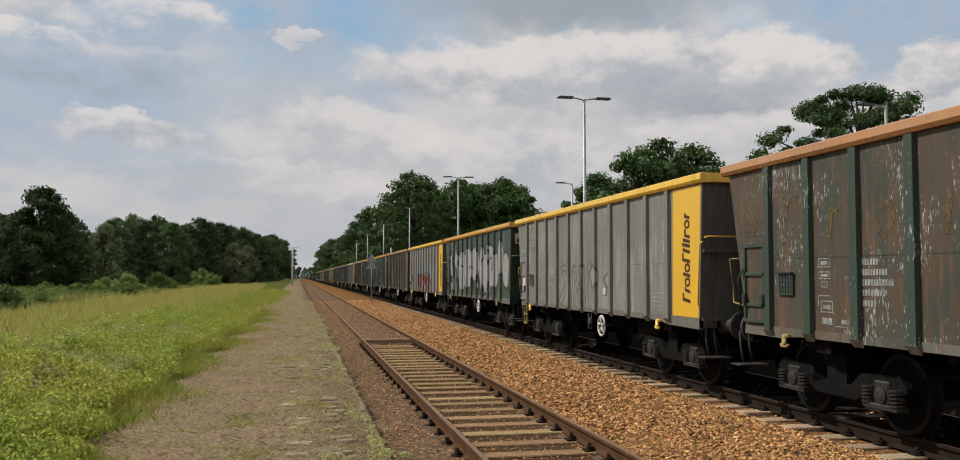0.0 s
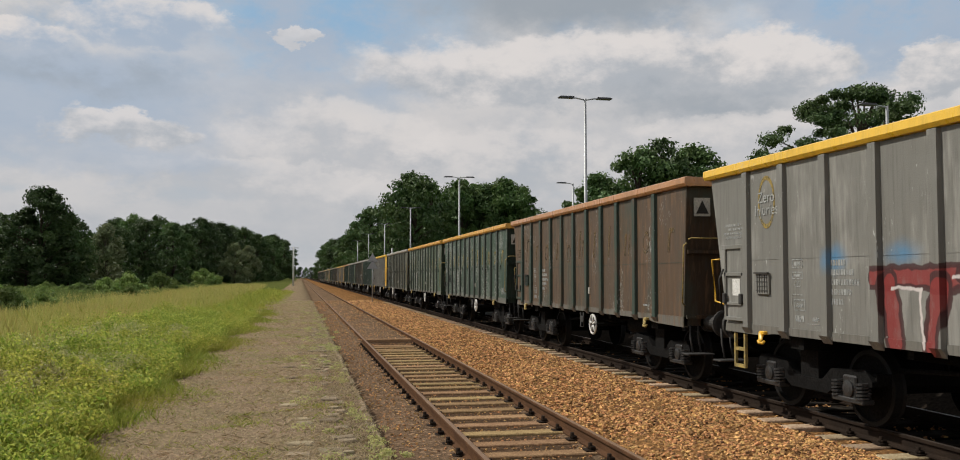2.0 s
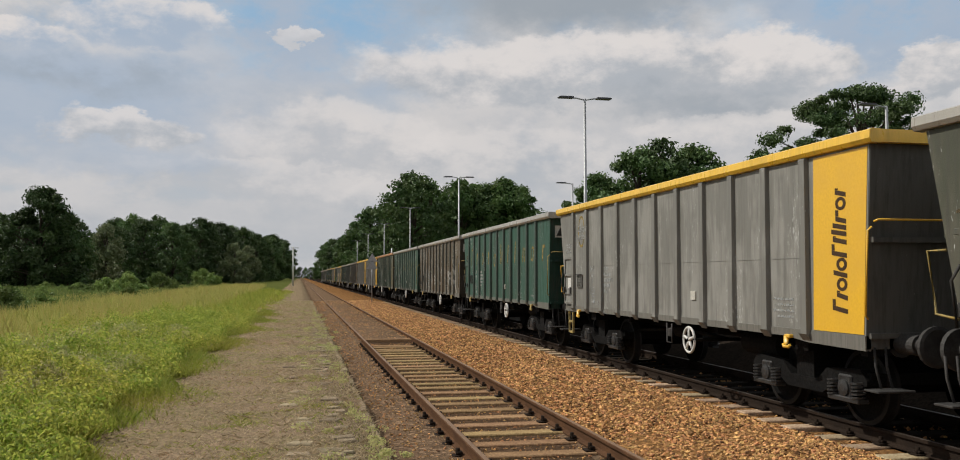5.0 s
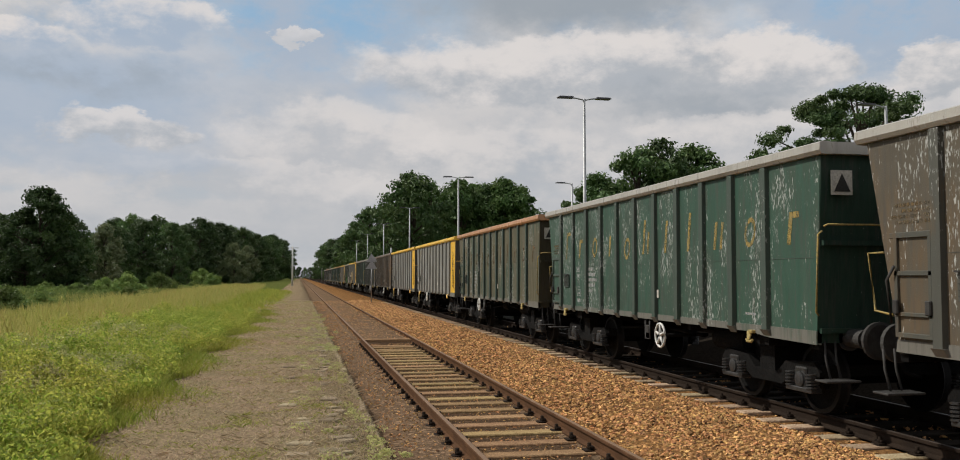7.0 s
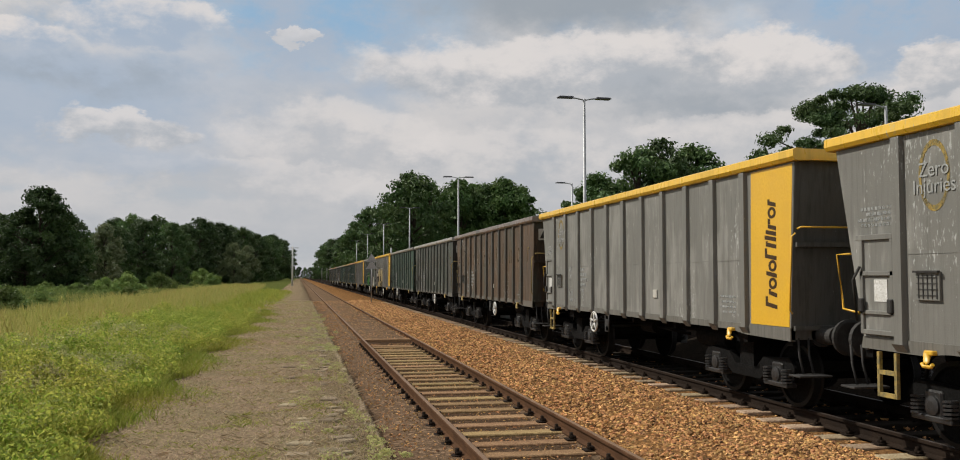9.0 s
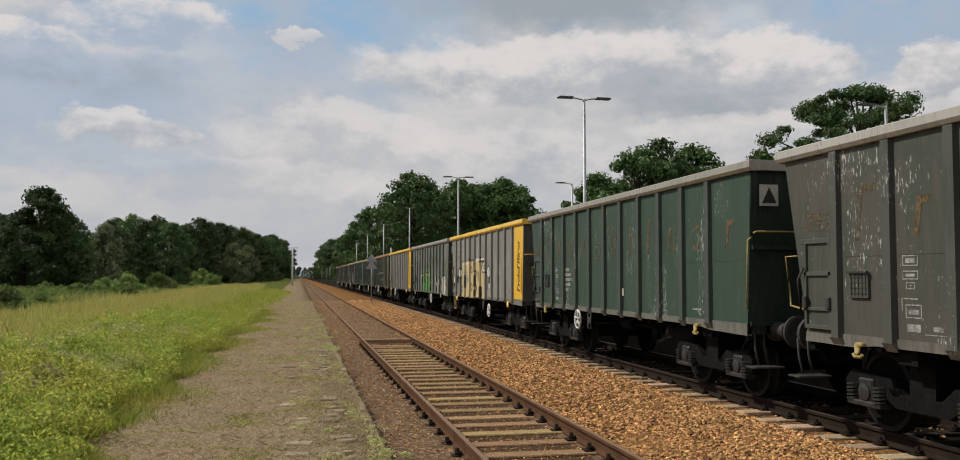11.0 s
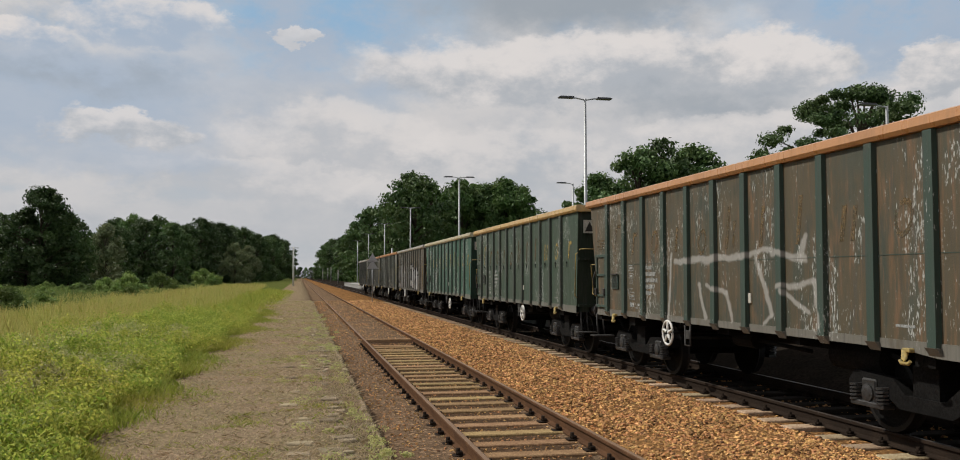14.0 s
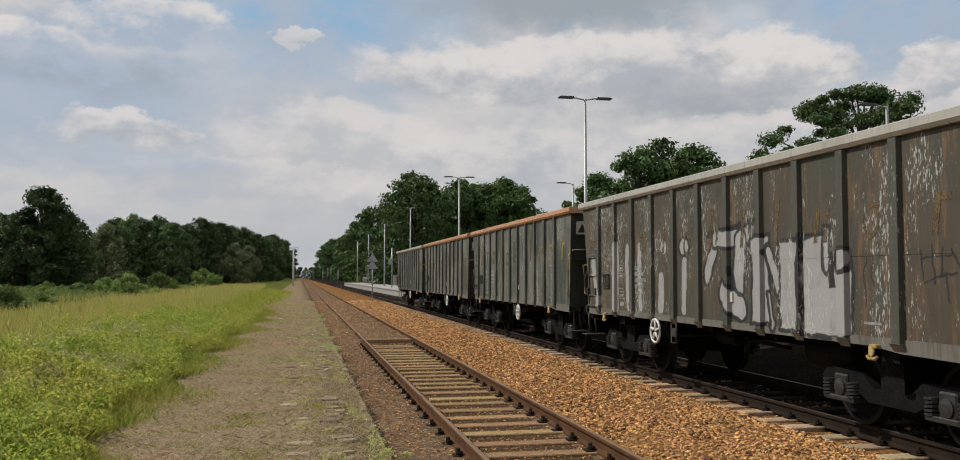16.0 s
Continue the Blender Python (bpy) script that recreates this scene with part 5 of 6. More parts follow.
OUTLINES = [
    ('c', 7.77, 1.21, 7.35, 1.64, 0.075, (0.25, 0.25, 0.235), (0.085, 0.085, 0.08), 3),
    ('c', 7.35, 1.64, 7.56, 1.98, 0.075, (0.25, 0.25, 0.235), (0.085, 0.085, 0.08), 3),
    ('c', 7.56, 1.98, 7.14, 2.09, 0.065, (0.25, 0.25, 0.235), (0.085, 0.085, 0.08), 3),
    ('c', 6.73, 1.96, 6.85, 1.14, 0.08, (0.25, 0.25, 0.235), (0.085, 0.085, 0.08), 3),
    ('c', 6.73, 1.96, 6.36, 1.43, 0.07, (0.25, 0.25, 0.235), (0.085, 0.085, 0.08), 3),
    ('c', 6.36, 1.43, 6.06, 1.95, 0.065, (0.25, 0.25, 0.235), (0.085, 0.085, 0.08), 3),
    ('c', 6.06, 1.95, 6.01, 1.15, 0.07, (0.25, 0.25, 0.235), (0.085, 0.085, 0.08), 3),
    ('c', 5.62, 2.05, 5.62, 1.14, 0.075, (0.25, 0.25, 0.235), (0.085, 0.085, 0.08), 3),
    ('o', 5.33, 1.8, 0.29, 0.24, 0, (0.25, 0.25, 0.235), (0.085, 0.085, 0.08), 3),
    ('o', 4.5, 1.71, 0.17, 0.14, 0, (0.25, 0.25, 0.235), (0.085, 0.085, 0.08), 3),
]
SMOKE = (0.36, 0.355, 0.33)
WHITE_TAGS = [("c", 3.05, 2.0, 2.25, 1.9, 0.05, SMOKE, None, 3), ("c", 2.25, 1.95, 2.2, 1.5, 0.05, SMOKE, None, 3), ("c", 3.05, 1.95, 2.85, 1.5, 0.05, SMOKE, None, 3), ("c", 3.0, 1.85, 2.3, 1.7, 0.05, SMOKE, None, 3),
              ("c", 1.75, 2.0, 1.6, 1.25, 0.06, SMOKE, None, 3), ("c", 1.7, 1.95, 1.0, 1.2, 0.07, SMOKE, None, 3), ("c", 1.4, 2.1, 1.15, 1.6, 0.05, SMOKE, None, 3), ("c", 1.15, 2.2, 1.2, 1.9, 0.05, SMOKE, None, 3),
              ("o", 7.6, 1.6, 0.16, 0.18, 0, SMOKE, None, 1), ("c", 7.8, 1.85, 7.7, 1.45, 0.035, SMOKE, None, 3), ("c", 7.5, 1.75, 7.3, 1.45, 0.035, SMOKE, None, 3), ("c", 6.9, 1.8, 6.55, 1.75, 0.04, SMOKE, None, 3), ("c", 6.9, 1.65, 6.5, 1.6, 0.04, SMOKE, None, 3), ("c", 6.9, 1.45, 6.5, 1.5, 0.04, SMOKE, None, 3)]

# kind, panel paint, worn colour, how worn, peeled, rim, brake wheel towards the far end, sprayed shapes, words
WAGONS = [
    ("green", BROWN, GREEND, 0.45, 0.42, TAN, 0, (), "brown and dark green wagon with a tan rim"),
    ("grey", GREY, GREY_WORN, 0.4, 0.22, YEL, 0, OUTLINES, "grey wagon with yellow rim and faint sprayed outlines"),
    ("green", GREEN, GREEND, 0.3, 0.4, GOLD, 0, BUBBLES, "green wagon covered in silver bubble graffiti"),
    ("grey", GREY, GREY_WORN, 0.35, 0.12, YEL, 0, RED_PIECE, "grey wagon with red and blue graffiti"),
    ("green", RUSTY, BROWN, 0.5, 0.3, TAN, 0, (), "rust-brown wagon with an orange-brown rim"),
    ("green", GREEN, GREEND, 0.3, 0.7, GOLD, 0, (), "dark green wagon with peeling pale spots"),
    ("green", (0.038, 0.068, 0.042), (0.072, 0.084, 0.056), 0.5, 0.65, GOLD, 0, (), "green wagon with orange-yellow rim and peeling paint"),
    ("green", (0.058, 0.062, 0.042), (0.085, 0.082, 0.060), 0.5, 0.5, PALE, 1, (), "grey-green wagon with a pale rim"),
    ("grey", GREY, GREY_WORN, 0.45, 0.27, YEL, 0, (), "grey wagon with a yellow corner panel"),
    ("green", GREENB, GREEN, 0.3, 0.3, PALE, 0, (), "bright green wagon with a pale rim"),
    ("green", (0.078, 0.066, 0.047), (0.100, 0.070, 0.040), 0.5, 0.6, PALE, 0, WHITE_TAGS, "grey-brown wagon with white scribbles and a pale rim"),
    ("green", (0.026, 0.068, 0.046), GREEN, 0.4, 0.6, PALE, 0, (), "clean green wagon with a pale rim"),
    ("green", OLIVE, GREEN, 0.35, 0.5, TAN, 1, (), "olive-brown wagon with an orange rim"),
    ("grey", GREY, GREY_WORN, 0.35, 0.42, YEL, 1, (), "grey wagon with yellow panel and scratched paint"),
    ("grey", GREY, GREY_WORN, 0.4, 0.27, YEL, 1, (), "grey wagon with yellow rim and corner panel"),
    ("green", BROWN, RUSTY, 0.5, 0.3, (0.19, 0.15, 0.12), 0, (), "dark brown wagon with a rusty rim"),
    ("green", (0.065, 0.06, 0.05), GREEND, 0.5, 0.4, PALE, 0, (), "dark weathered wagon with a pale rim"),
    ("green", (0.026, 0.052, 0.036), GREEN, 0.35, 0.32, (0.24, 0.22, 0.18), 1, (), "dark green wagon with a dull grey rim"),
    ("grey", GREY, GREY_WORN, 0.4, 0.22, YEL, 0, CREAM_PIECE, "grey wagon with cream and black graffiti"),
    ("green", (0.078, 0.094, 0.080), (0.135, 0.135, 0.122), 0.5, 0.5, (0.28, 0.27, 0.25), 0, GREEN_PIECE, "grey-green wagon with green and cream graffiti"),
    ("grey", GREY, GREY_WORN, 0.35, 0.27, YEL, 1, (), "grey wagon with yellow panel and rim"),
    ("green", (0.074, 0.060, 0.036), GREEND, 0.35, 0.5, TAN, 1, SCRIBBLE, "brown wagon with one pale scribble"),
    ("green", (0.034, 0.054, 0.035), GREEN, 0.35, 0.5, (0.47, 0.30, 0.10), 0, (), "dull olive wagon with a tan-yellow rim"),
    ("green", GREENB, (0.022, 0.060, 0.040), 0.4, 0.62, (0.42, 0.36, 0.22), 0, (), "green wagon with peeling spots and a pale rim"),
    ("green", (0.062, 0.050, 0.034), (0.042, 0.045, 0.037), 0.45, 0.6, PALE, 1, SILVER_PIECE, "brown wagon with silver graffiti letters"),
    ("green", GREEND, DUST, 0.5, 0.5, TAN, 0, (), "dark grey-green wagon with an orange rim"),
    ("green", (0.05, 0.052, 0.042), DUST, 0.5, 0.4, TAN, 0, (), "dark weathered wagon with a rusty tan rim"),
    ("green", (0.05, 0.055, 0.046), DUST, 0.5, 0.4, PALE, 0, (), "last dark wagon of the train"),
]
RIMS = {}


def dress(w, spec, i):
    kind, base, worn, amount, flecks, rim, far_wheel, sprayed, words = spec
    body = paint("wagon_paint", base, worn, amount, flecks, sprayed, soot=0.30 if kind == "grey" else 0.55)
    clean = tuple(0.35 * c + 0.65 * d for c, d in zip(base, (0.060, 0.068, 0.060))) if kind == "green" else base
    clean = (0.034, 0.056, 0.044) if i in (0, 4, 12, 21) else clean
    ribs = paint("rib_paint", clean if kind == "green" else base, worn, amount * 0.6, flecks * 0.6, sprayed, soot=0.25 if kind == "grey" else 0.5)
    sill = paint("sill_paint", tuple(0.65 * c + 0.35 * d for c, d in zip(base, (0.14, 0.125, 0.105))), DUST, 0.7, flecks * 0.5, sprayed)
    if rim not in RIMS:
        RIMS[rim] = paint("rim_paint", rim, tuple(c * 0.8 for c in rim), 0.3, 0.1, soot=0.12, rough=0.28, gloss=0.9)
    # end faces: side colours cut to 0.6 and 0.45, their shade put in
    ends = paint("shaded_end_paint", tuple(c * 0.6 for c in base), tuple(c * 0.45 for c in base), 0.4, 0.1)
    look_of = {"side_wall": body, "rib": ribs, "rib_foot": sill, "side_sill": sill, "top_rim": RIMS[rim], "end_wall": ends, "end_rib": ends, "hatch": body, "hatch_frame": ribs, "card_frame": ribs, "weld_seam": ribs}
    faint = i in (0, 4, 10, 12, 15, 16, 17, 21, 24)
    for o in w.children_recursive:
        kind_of = o.name.split(".")[0]
        mt = look_of.get(kind_of)
        if kind_of == "painted_mark":
            near = max(v[1] for v in o.bound_box) < 3.0 or min(v[1] for v in o.bound_box) > 9.6
            mt = body if i == 2 else M["letter_thin"] if faint or not (near or i in (5, 9, 11, 23)) else M["letter_worn"]
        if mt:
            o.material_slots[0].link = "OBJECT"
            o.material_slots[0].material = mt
        if kind_of == "brake_lever" and far_wheel:
            o.location = (0, 1.55, 0)
        if kind_of == "brake_wheel":
            o.location = (0, 3.1 if far_wheel else {6: 0.3, 22: 0.3, 25: 0.3, 11: 0.2, 18: -0.2, 23: -0.2}.get(i, 0.0), 0.06 if far_wheel else -0.09 if i in (18, 23) else 0)
    if i == 5:
        for y0, z0, deep in ((0.50, 1.24, 0.004), (11.04, 1.93, 0.032)):
            for k in range(4):
                y, s = y0 + 0.125 * k, 0.03 if k % 2 else -0.03
                bm = prism(B(), [(y, z0), (y + 0.03, z0), (y + 0.03 + s, z0 + 0.2), (y + s, z0 + 0.2)], "x", -HALF - deep - 0.003, -HALF - deep)
                prism(bm, [(y + 0.03, z0 + 0.09), (y + 0.085, z0 + 0.08), (y + 0.085, z0 + 0.11), (y + 0.03, z0 + 0.12)], "x", -HALF - deep - 0.003, -HALF - deep)
                part("sprayed_bar", bm, M["mark"], w, "white sprayed bar")
    if i in (5, 6, 7, 22):
        for y in [r - 0.47 for r in RIB_Y] + [11.3]:
            arc = [(-HALF - 0.025, y + 0.03 * math.cos(k * 0.7), 2.10 + 0.045 * math.sin(k * 0.7)) for k in range(8)]
            part("rope_ring", tube(B(), arc + [(-HALF - 0.01, y, 2.02)], 0.008, 5), M["iron"], w)
    tagged(w, words, "freight wagon", "train of coupled open wagons")


def make_train():
    train, proto = [], {}
    for i, spec in enumerate(WAGONS):
        at = pose(TRACK_B, START + PITCH * i, 0)
        if spec[0] not in proto:
            w = proto[spec[0]] = make_wagon(spec[0])
            w.matrix_basis = at
        else:
            w = copy_thing(proto[spec[0]], at)
        train.append(w)
    for i, w in enumerate(train):
        dress(w, WAGONS[i], i)
    return train


train = make_train()


# ---- platform and lamps across the line ----
def make_platform():
    pl = tagged(new("platform"), "modern grey concrete platform beyond the train", "platform", kind="structure")
    part("platform_wall", box(B(), 9.2, 9.45, 30, 188, -0.5, 0.45), M["concrete"], pl)
    part("platform_deck", box(B(), 9.12, 13.5, 30, 188, 0.45, 0.56), M["concrete"], pl)
    part("platform_ramp", prism(B(), [(188, -0.4), (188, 0.55), (196, -0.38)], "x", 9.3, 13.4), M["concrete"], pl)


make_platform()


def make_mast(double):
    lamp = new("platform_lamp" if double else "street_lamp")
    h = 8.5 if double else 8.4
    part("pole", tube(B(), [(0, 0, 0), (0, 0, 0.5), (0, 0, h)], [0.10, 0.085, 0.05], 12), M["galvanised"], lamp)
    part("base_plate", box(B(), -0.18, 0.18, -0.18, 0.18, 0, 0.03, 0.005), M["galvanised"], lamp)
    for e in ((-1, 1) if double else (-1,)):
        part("arm", tube(B(), [(0, 0, h - 0.05), (e * 0.4, 0, h + 0.02), (e * 0.62, 0, h + 0.02)], 0.03, 8), M["galvanised"], lamp)
        bm = prism(B(), [(e * 0.5, h + 0.0), (e * 0.5, h + 0.07), (e * 1.05, h + 0.07), (e * 1.14, h + 0.03), (e * 1.1, h)], "y", -0.14, 0.14)
        part("lamp_head", bm, M["luminaire"], lamp, "flat dark lamp head")
    return tagged(lamp, "slim galvanised mast with two flat lamp heads" if double else "slim galvanised street lamp with one arm", "lamp post", "lamps on the platform" if double else "lamps along the road")


mast = make_mast(True)
for i in range(6):
    at = pose(11.35, 34.1 + 29.1 * i, 0.56)
    if i == 0:
        mast.matrix_basis = at
    else:
        copy_thing(mast, at)
street = make_mast(False)
street.matrix_basis = pose(20.9, 28.2, -0.4)
copy_thing(street, pose(17.75, 56, -0.4))
pole = tagged(new("wooden_pole"), "pale weathered pole beside the meadow", "pole")
pole.location = (-1.35, 180, -0.1)
part("shaft", tube(B(), [(0, 0, -0.2), (0, 0, 7.9)], [0.2, 0.14], 10), M["white"], pole)
part("crossarm", box(B(), -0.5, 1.1, -0.06, 0.06, 7.6, 7.72), M["concrete"], pole)


# ---- trees ----
def leaf_cloud(rng, centres, radii, n, size, squash=0.8):
    k = len(centres)
    pick = rng.integers(0, k, n)
    d = rng.normal(size=(n, 3))
    d /= np.linalg.norm(d, axis=1)[:, None]
    r = radii[pick] * (0.45 + 0.75 * rng.random(n) ** 0.8)
    c = centres[pick] + d * r[:, None] * np.array([1, 1, squash])
    # leaves lie roughly across the way out of their clump
    u = rng.normal(size=(n, 3))
    u -= (u * d).sum(1)[:, None] * d * 0.7
    u /= np.linalg.norm(u, axis=1)[:, None]
    v = np.cross(d + 0.6 * rng.normal(size=(n, 3)), u)
    v /= np.linalg.norm(v, axis=1)[:, None] + 1e-6
    s = size * rng.uniform(0.6, 1.3, n)[:, None]
    fold = d * s * 0.25
    pts = np.stack([c - u * s, c - v * s * 0.55 + fold, c + u * s, c + v * s * 0.55 + fold], 1)
    faces = np.arange(4 * n).reshape(n, 4)
    return pts.reshape(-1, 3), faces


def make_tree(seed, h, w, leaf, low=0.15, leaves=5200, blobs=46, size=0.30, name="tree", words="broad-leaved tree with a dense dark crown", puff=(0.055, 0.11), flat=0.8):
    rng = np.random.default_rng(seed)
    t = new(name)
    bm = B()
    rr = random.Random(seed)
    tube(bm, [(0, 0, -0.5), (0.05, 0, h * 0.15), (rr.uniform(-.3, .3), rr.uniform(-.3, .3), h * 0.45), (rr.uniform(-.5, .5), rr.uniform(-.5, .5), h * 0.85)], [h * 0.024, h * 0.018, h * 0.012, h * 0.003], 8)
    cs, rs = [], []
    for i in range(blobs):
        f = low + (1 - low) * (i + rng.random()) / blobs
        wide = w * math.sin(math.pi * min(1.0, 0.18 + 0.82 * f ** 0.85)) ** 0.6 if f > 0.4 else w * (0.75 + 0.25 * f / 0.4)
        a, q = rng.random() * 6.283, rng.random() ** 0.5
        r = h * rng.uniform(*puff)
        cs.append((wide * q * math.cos(a), wide * q * math.sin(a), f * (h - r * 0.7)))
        rs.append(r)
        if i % 3 == 0:
            z0 = max(h * 0.12, cs[-1][2] - h * 0.22)
            tube(bm, [(0, 0, z0), (cs[-1][0] * 0.5, cs[-1][1] * 0.5, (z0 + cs[-1][2]) / 2 + 0.3), cs[-1]], [h * 0.009, h * 0.006, h * 0.002], 5)
    part("trunk", bm, M["bark"], t)
    v, f = leaf_cloud(rng, np.array(cs), np.array(rs), leaves, size, flat)
    v2, f2 = leaf_cloud(rng, np.array(cs), np.array(rs) * 0.5, leaves // 10, size * 2.2, flat)
    mesh_of("crown", v.tolist() + v2.tolist(), f.tolist() + (f2 + len(v)).tolist(), [leaf], t)
    return tagged(t, words, "tree", "trees along the line")


def plant(protos, spots):
    used = set()
    for k, x, y, s, turn in spots:
        m = pose(x, y, -0.4, 0, 0, turn)
        if k in used:
            t = copy_thing(protos[k], m)
        else:
            used.add(k)
            t = protos[k]
            t.matrix_basis = m
        t.scale = (s, s, s)


TREES = [make_tree(11, 20, 7.5, M["leaf_dark"], 0.06, 9000, 74, puff=(0.04, 0.10), flat=0.65), make_tree(12, 20, 8.5, M["leaf_dark"], 0.05, 9500, 80, puff=(0.04, 0.10), flat=0.65), make_tree(13, 19, 7.0, M["leaf_mid"], 0.05, 9000, 74, puff=(0.04, 0.095), flat=0.7),
         make_tree(14, 20, 7.5, M["leaf_dark"], 0.3, 3000, 52, 0.26, words="tall oak with an open airy crown", puff=(0.03, 0.065)), make_tree(15, 15, 5.5, M["leaf_pale"], 0.04, 5000, 50, words="pale willow-like tree with a light crown"),
         make_tree(16, 20, 7.0, M["leaf_mid"], 0.05, 6500, 80, puff=(0.04, 0.09)), make_tree(17, 6, 3.6, M["leaf_mid"], 0.02, 2600, 30, 0.2, "undergrowth", "dark green bush at the edge of the wood"),
         make_tree(18, 5, 3.4, M["leaf_dark"], 0.02, 2600, 30, 0.2, "undergrowth", "dark green bush at the edge of the wood"),
         make_tree(19, 18.6, 12.5, M["leaf_dark"], 0.5, 24000, 130, 0.145, words="spreading old oak with layered airy boughs", puff=(0.03, 0.065), flat=0.55)]


def tree_spots():
    rr = random.Random(21)
    spots = []
    # wood beyond the meadow: front edge, then rows behind
    front = [(-66, 150, 0.66), (-60, 158, 0.68), (-54, 166, 0.6), (-49, 178, 0.66), (-45, 192, 0.77), (-41, 208, 0.77), (-37.5, 226, 0.84), (-34, 246, 0.93), (-30, 266, 0.98), (-26, 288, 1.01), (-22.5, 312, 1.03), (-19.5, 338, 1.07), (-17, 368, 1.11), (-15, 402, 1.16), (-13.5, 440, 1.19), (-12.5, 485, 1.24), (-11.5, 540, 1.3), (-11, 610, 1.37), (-11, 700, 1.49)]
    for j, (x, y, s) in enumerate(front):
        for row in range(3):
            spots.append((rr.choice((0, 1, 2, 5, 1)), x - row * 9 + rr.uniform(-2, 2), y + row * 5 + rr.uniform(-4, 4), s * (0.93 + 0.04 * row + rr.uniform(-0.07, 0.08)), rr.uniform(0, 360)))
    spots += [(1, -40.3, 150, 0.84, 30), (0, -46.5, 153, 0.50, 200), (0, -42.8, 152, 0.68, 120), (1, -37.4, 152, 0.66, 250), (2, -38, 158, 0.6, 90), (4, -35, 172, 0.80, 80), (4, -18.5, 262, 0.80, 10), (4, -15.5, 275, 0.78, 150)]
    for j in range(34):
        f = j / 33
        spots.append((6 + j % 2, -60 + 46 * f + rr.uniform(2, 5), 140 + 250 * f ** 1.3 + rr.uniform(-6, 2), rr.uniform(0.6, 1.15), rr.uniform(0, 360)))
    # wood beyond the platform
    right = [(17.5, 150, 1.0), (22, 155, 1.0), (27, 156, 0.95), (31, 158, 1.02), (36, 158, 1.08), (41, 162, 1.06), (44.5, 164, 0.98), (19, 172, 1.0), (17, 198, 1.0), (16, 225, 1.0), (15.5, 252, 1.0), (15, 285, 1.0), (14.5, 320, 1.0), (14, 365, 1.0), (13.5, 415, 1.0), (13.5, 480, 1.0), (13.5, 560, 1.0), (13.5, 660, 1.0)]
    for x, y, s in right:
        for row in range(3):
            spot = (rr.choice((0, 1, 2, 5, 1)), x + 2 + row * 8 + rr.uniform(-1.5, 1.5), y + row * 6 + rr.uniform(-4, 4), s * rr.uniform(0.93, 1.05), rr.uniform(0, 360))
            # a clearing opens towards the road
            if spot[1] < 0.262 * spot[2]:
                spots.append(spot)
    spots += [(0, 37, 106, 0.78, 0), (1, 42, 105, 0.95, 50), (3, 46, 106, 1.02, 150), (0, 51, 108, 1.0, 200), (2, 55, 112, 0.9, 20)]
    spots += [(8, 47.8, 68, 1.03, 100), (3, 40.5, 72, 0.68, 60), (3, 44, 74, 0.72, 10), (8, 60, 64, 0.8, 40), (3, 53, 72, 0.76, 200)]
    spots += [(j % 3, -22 + 5.5 * j, 900 + 13 * (j % 4), 0.62, 40 * j) for j in range(9)]
    return spots


plant(TREES, tree_spots())


def make_shrubs():
    a = make_tree(31, 2.1, 1.5, M["shrub"], 0.0, 3000, 34, 0.085, puff=(0.12, 0.2), name="shrub", words="low green shrub at the edge of the meadow")
    b = make_tree(32, 1.9, 1.6, M["shrub"], 0.0, 3000, 34, 0.085, puff=(0.12, 0.2), name="shrub", words="low green shrub at the edge of the meadow")
    rr = random.Random(4)
    spots = [(0, -13.2, 44, 0.85, 0), (1, -14.2, 46, 0.9, 90), (0, -21.8, 70, 0.8, 0), (1, -23, 72, 0.8, 90), (1, -17.6, 88, 1.15, 30), (0, -16.2, 89, 1.25, 60), (1, -19.5, 92, 0.9, 160), (0, -15.4, 104, 1.3, 200), (1, -15.2, 150, 1.9, 20)]
    for i in range(90):
        y = rr.uniform(48, 165)
        spots.append((i % 2, -13 - rr.uniform(0, 30), y, rr.uniform(0.3, 0.75), rr.uniform(0, 360)))
    for i in range(16):
        spots.append((i % 2, 15.5 + rr.uniform(0, 4), 150 + i * 11, rr.uniform(1.2, 2.0), rr.uniform(0, 360)))
    plant([a, b], spots)
    for o in scene.objects:
        if o.name.startswith("shrub"):
            tagged(o, "", "shrub", "shrubs round the meadow")


make_shrubs()


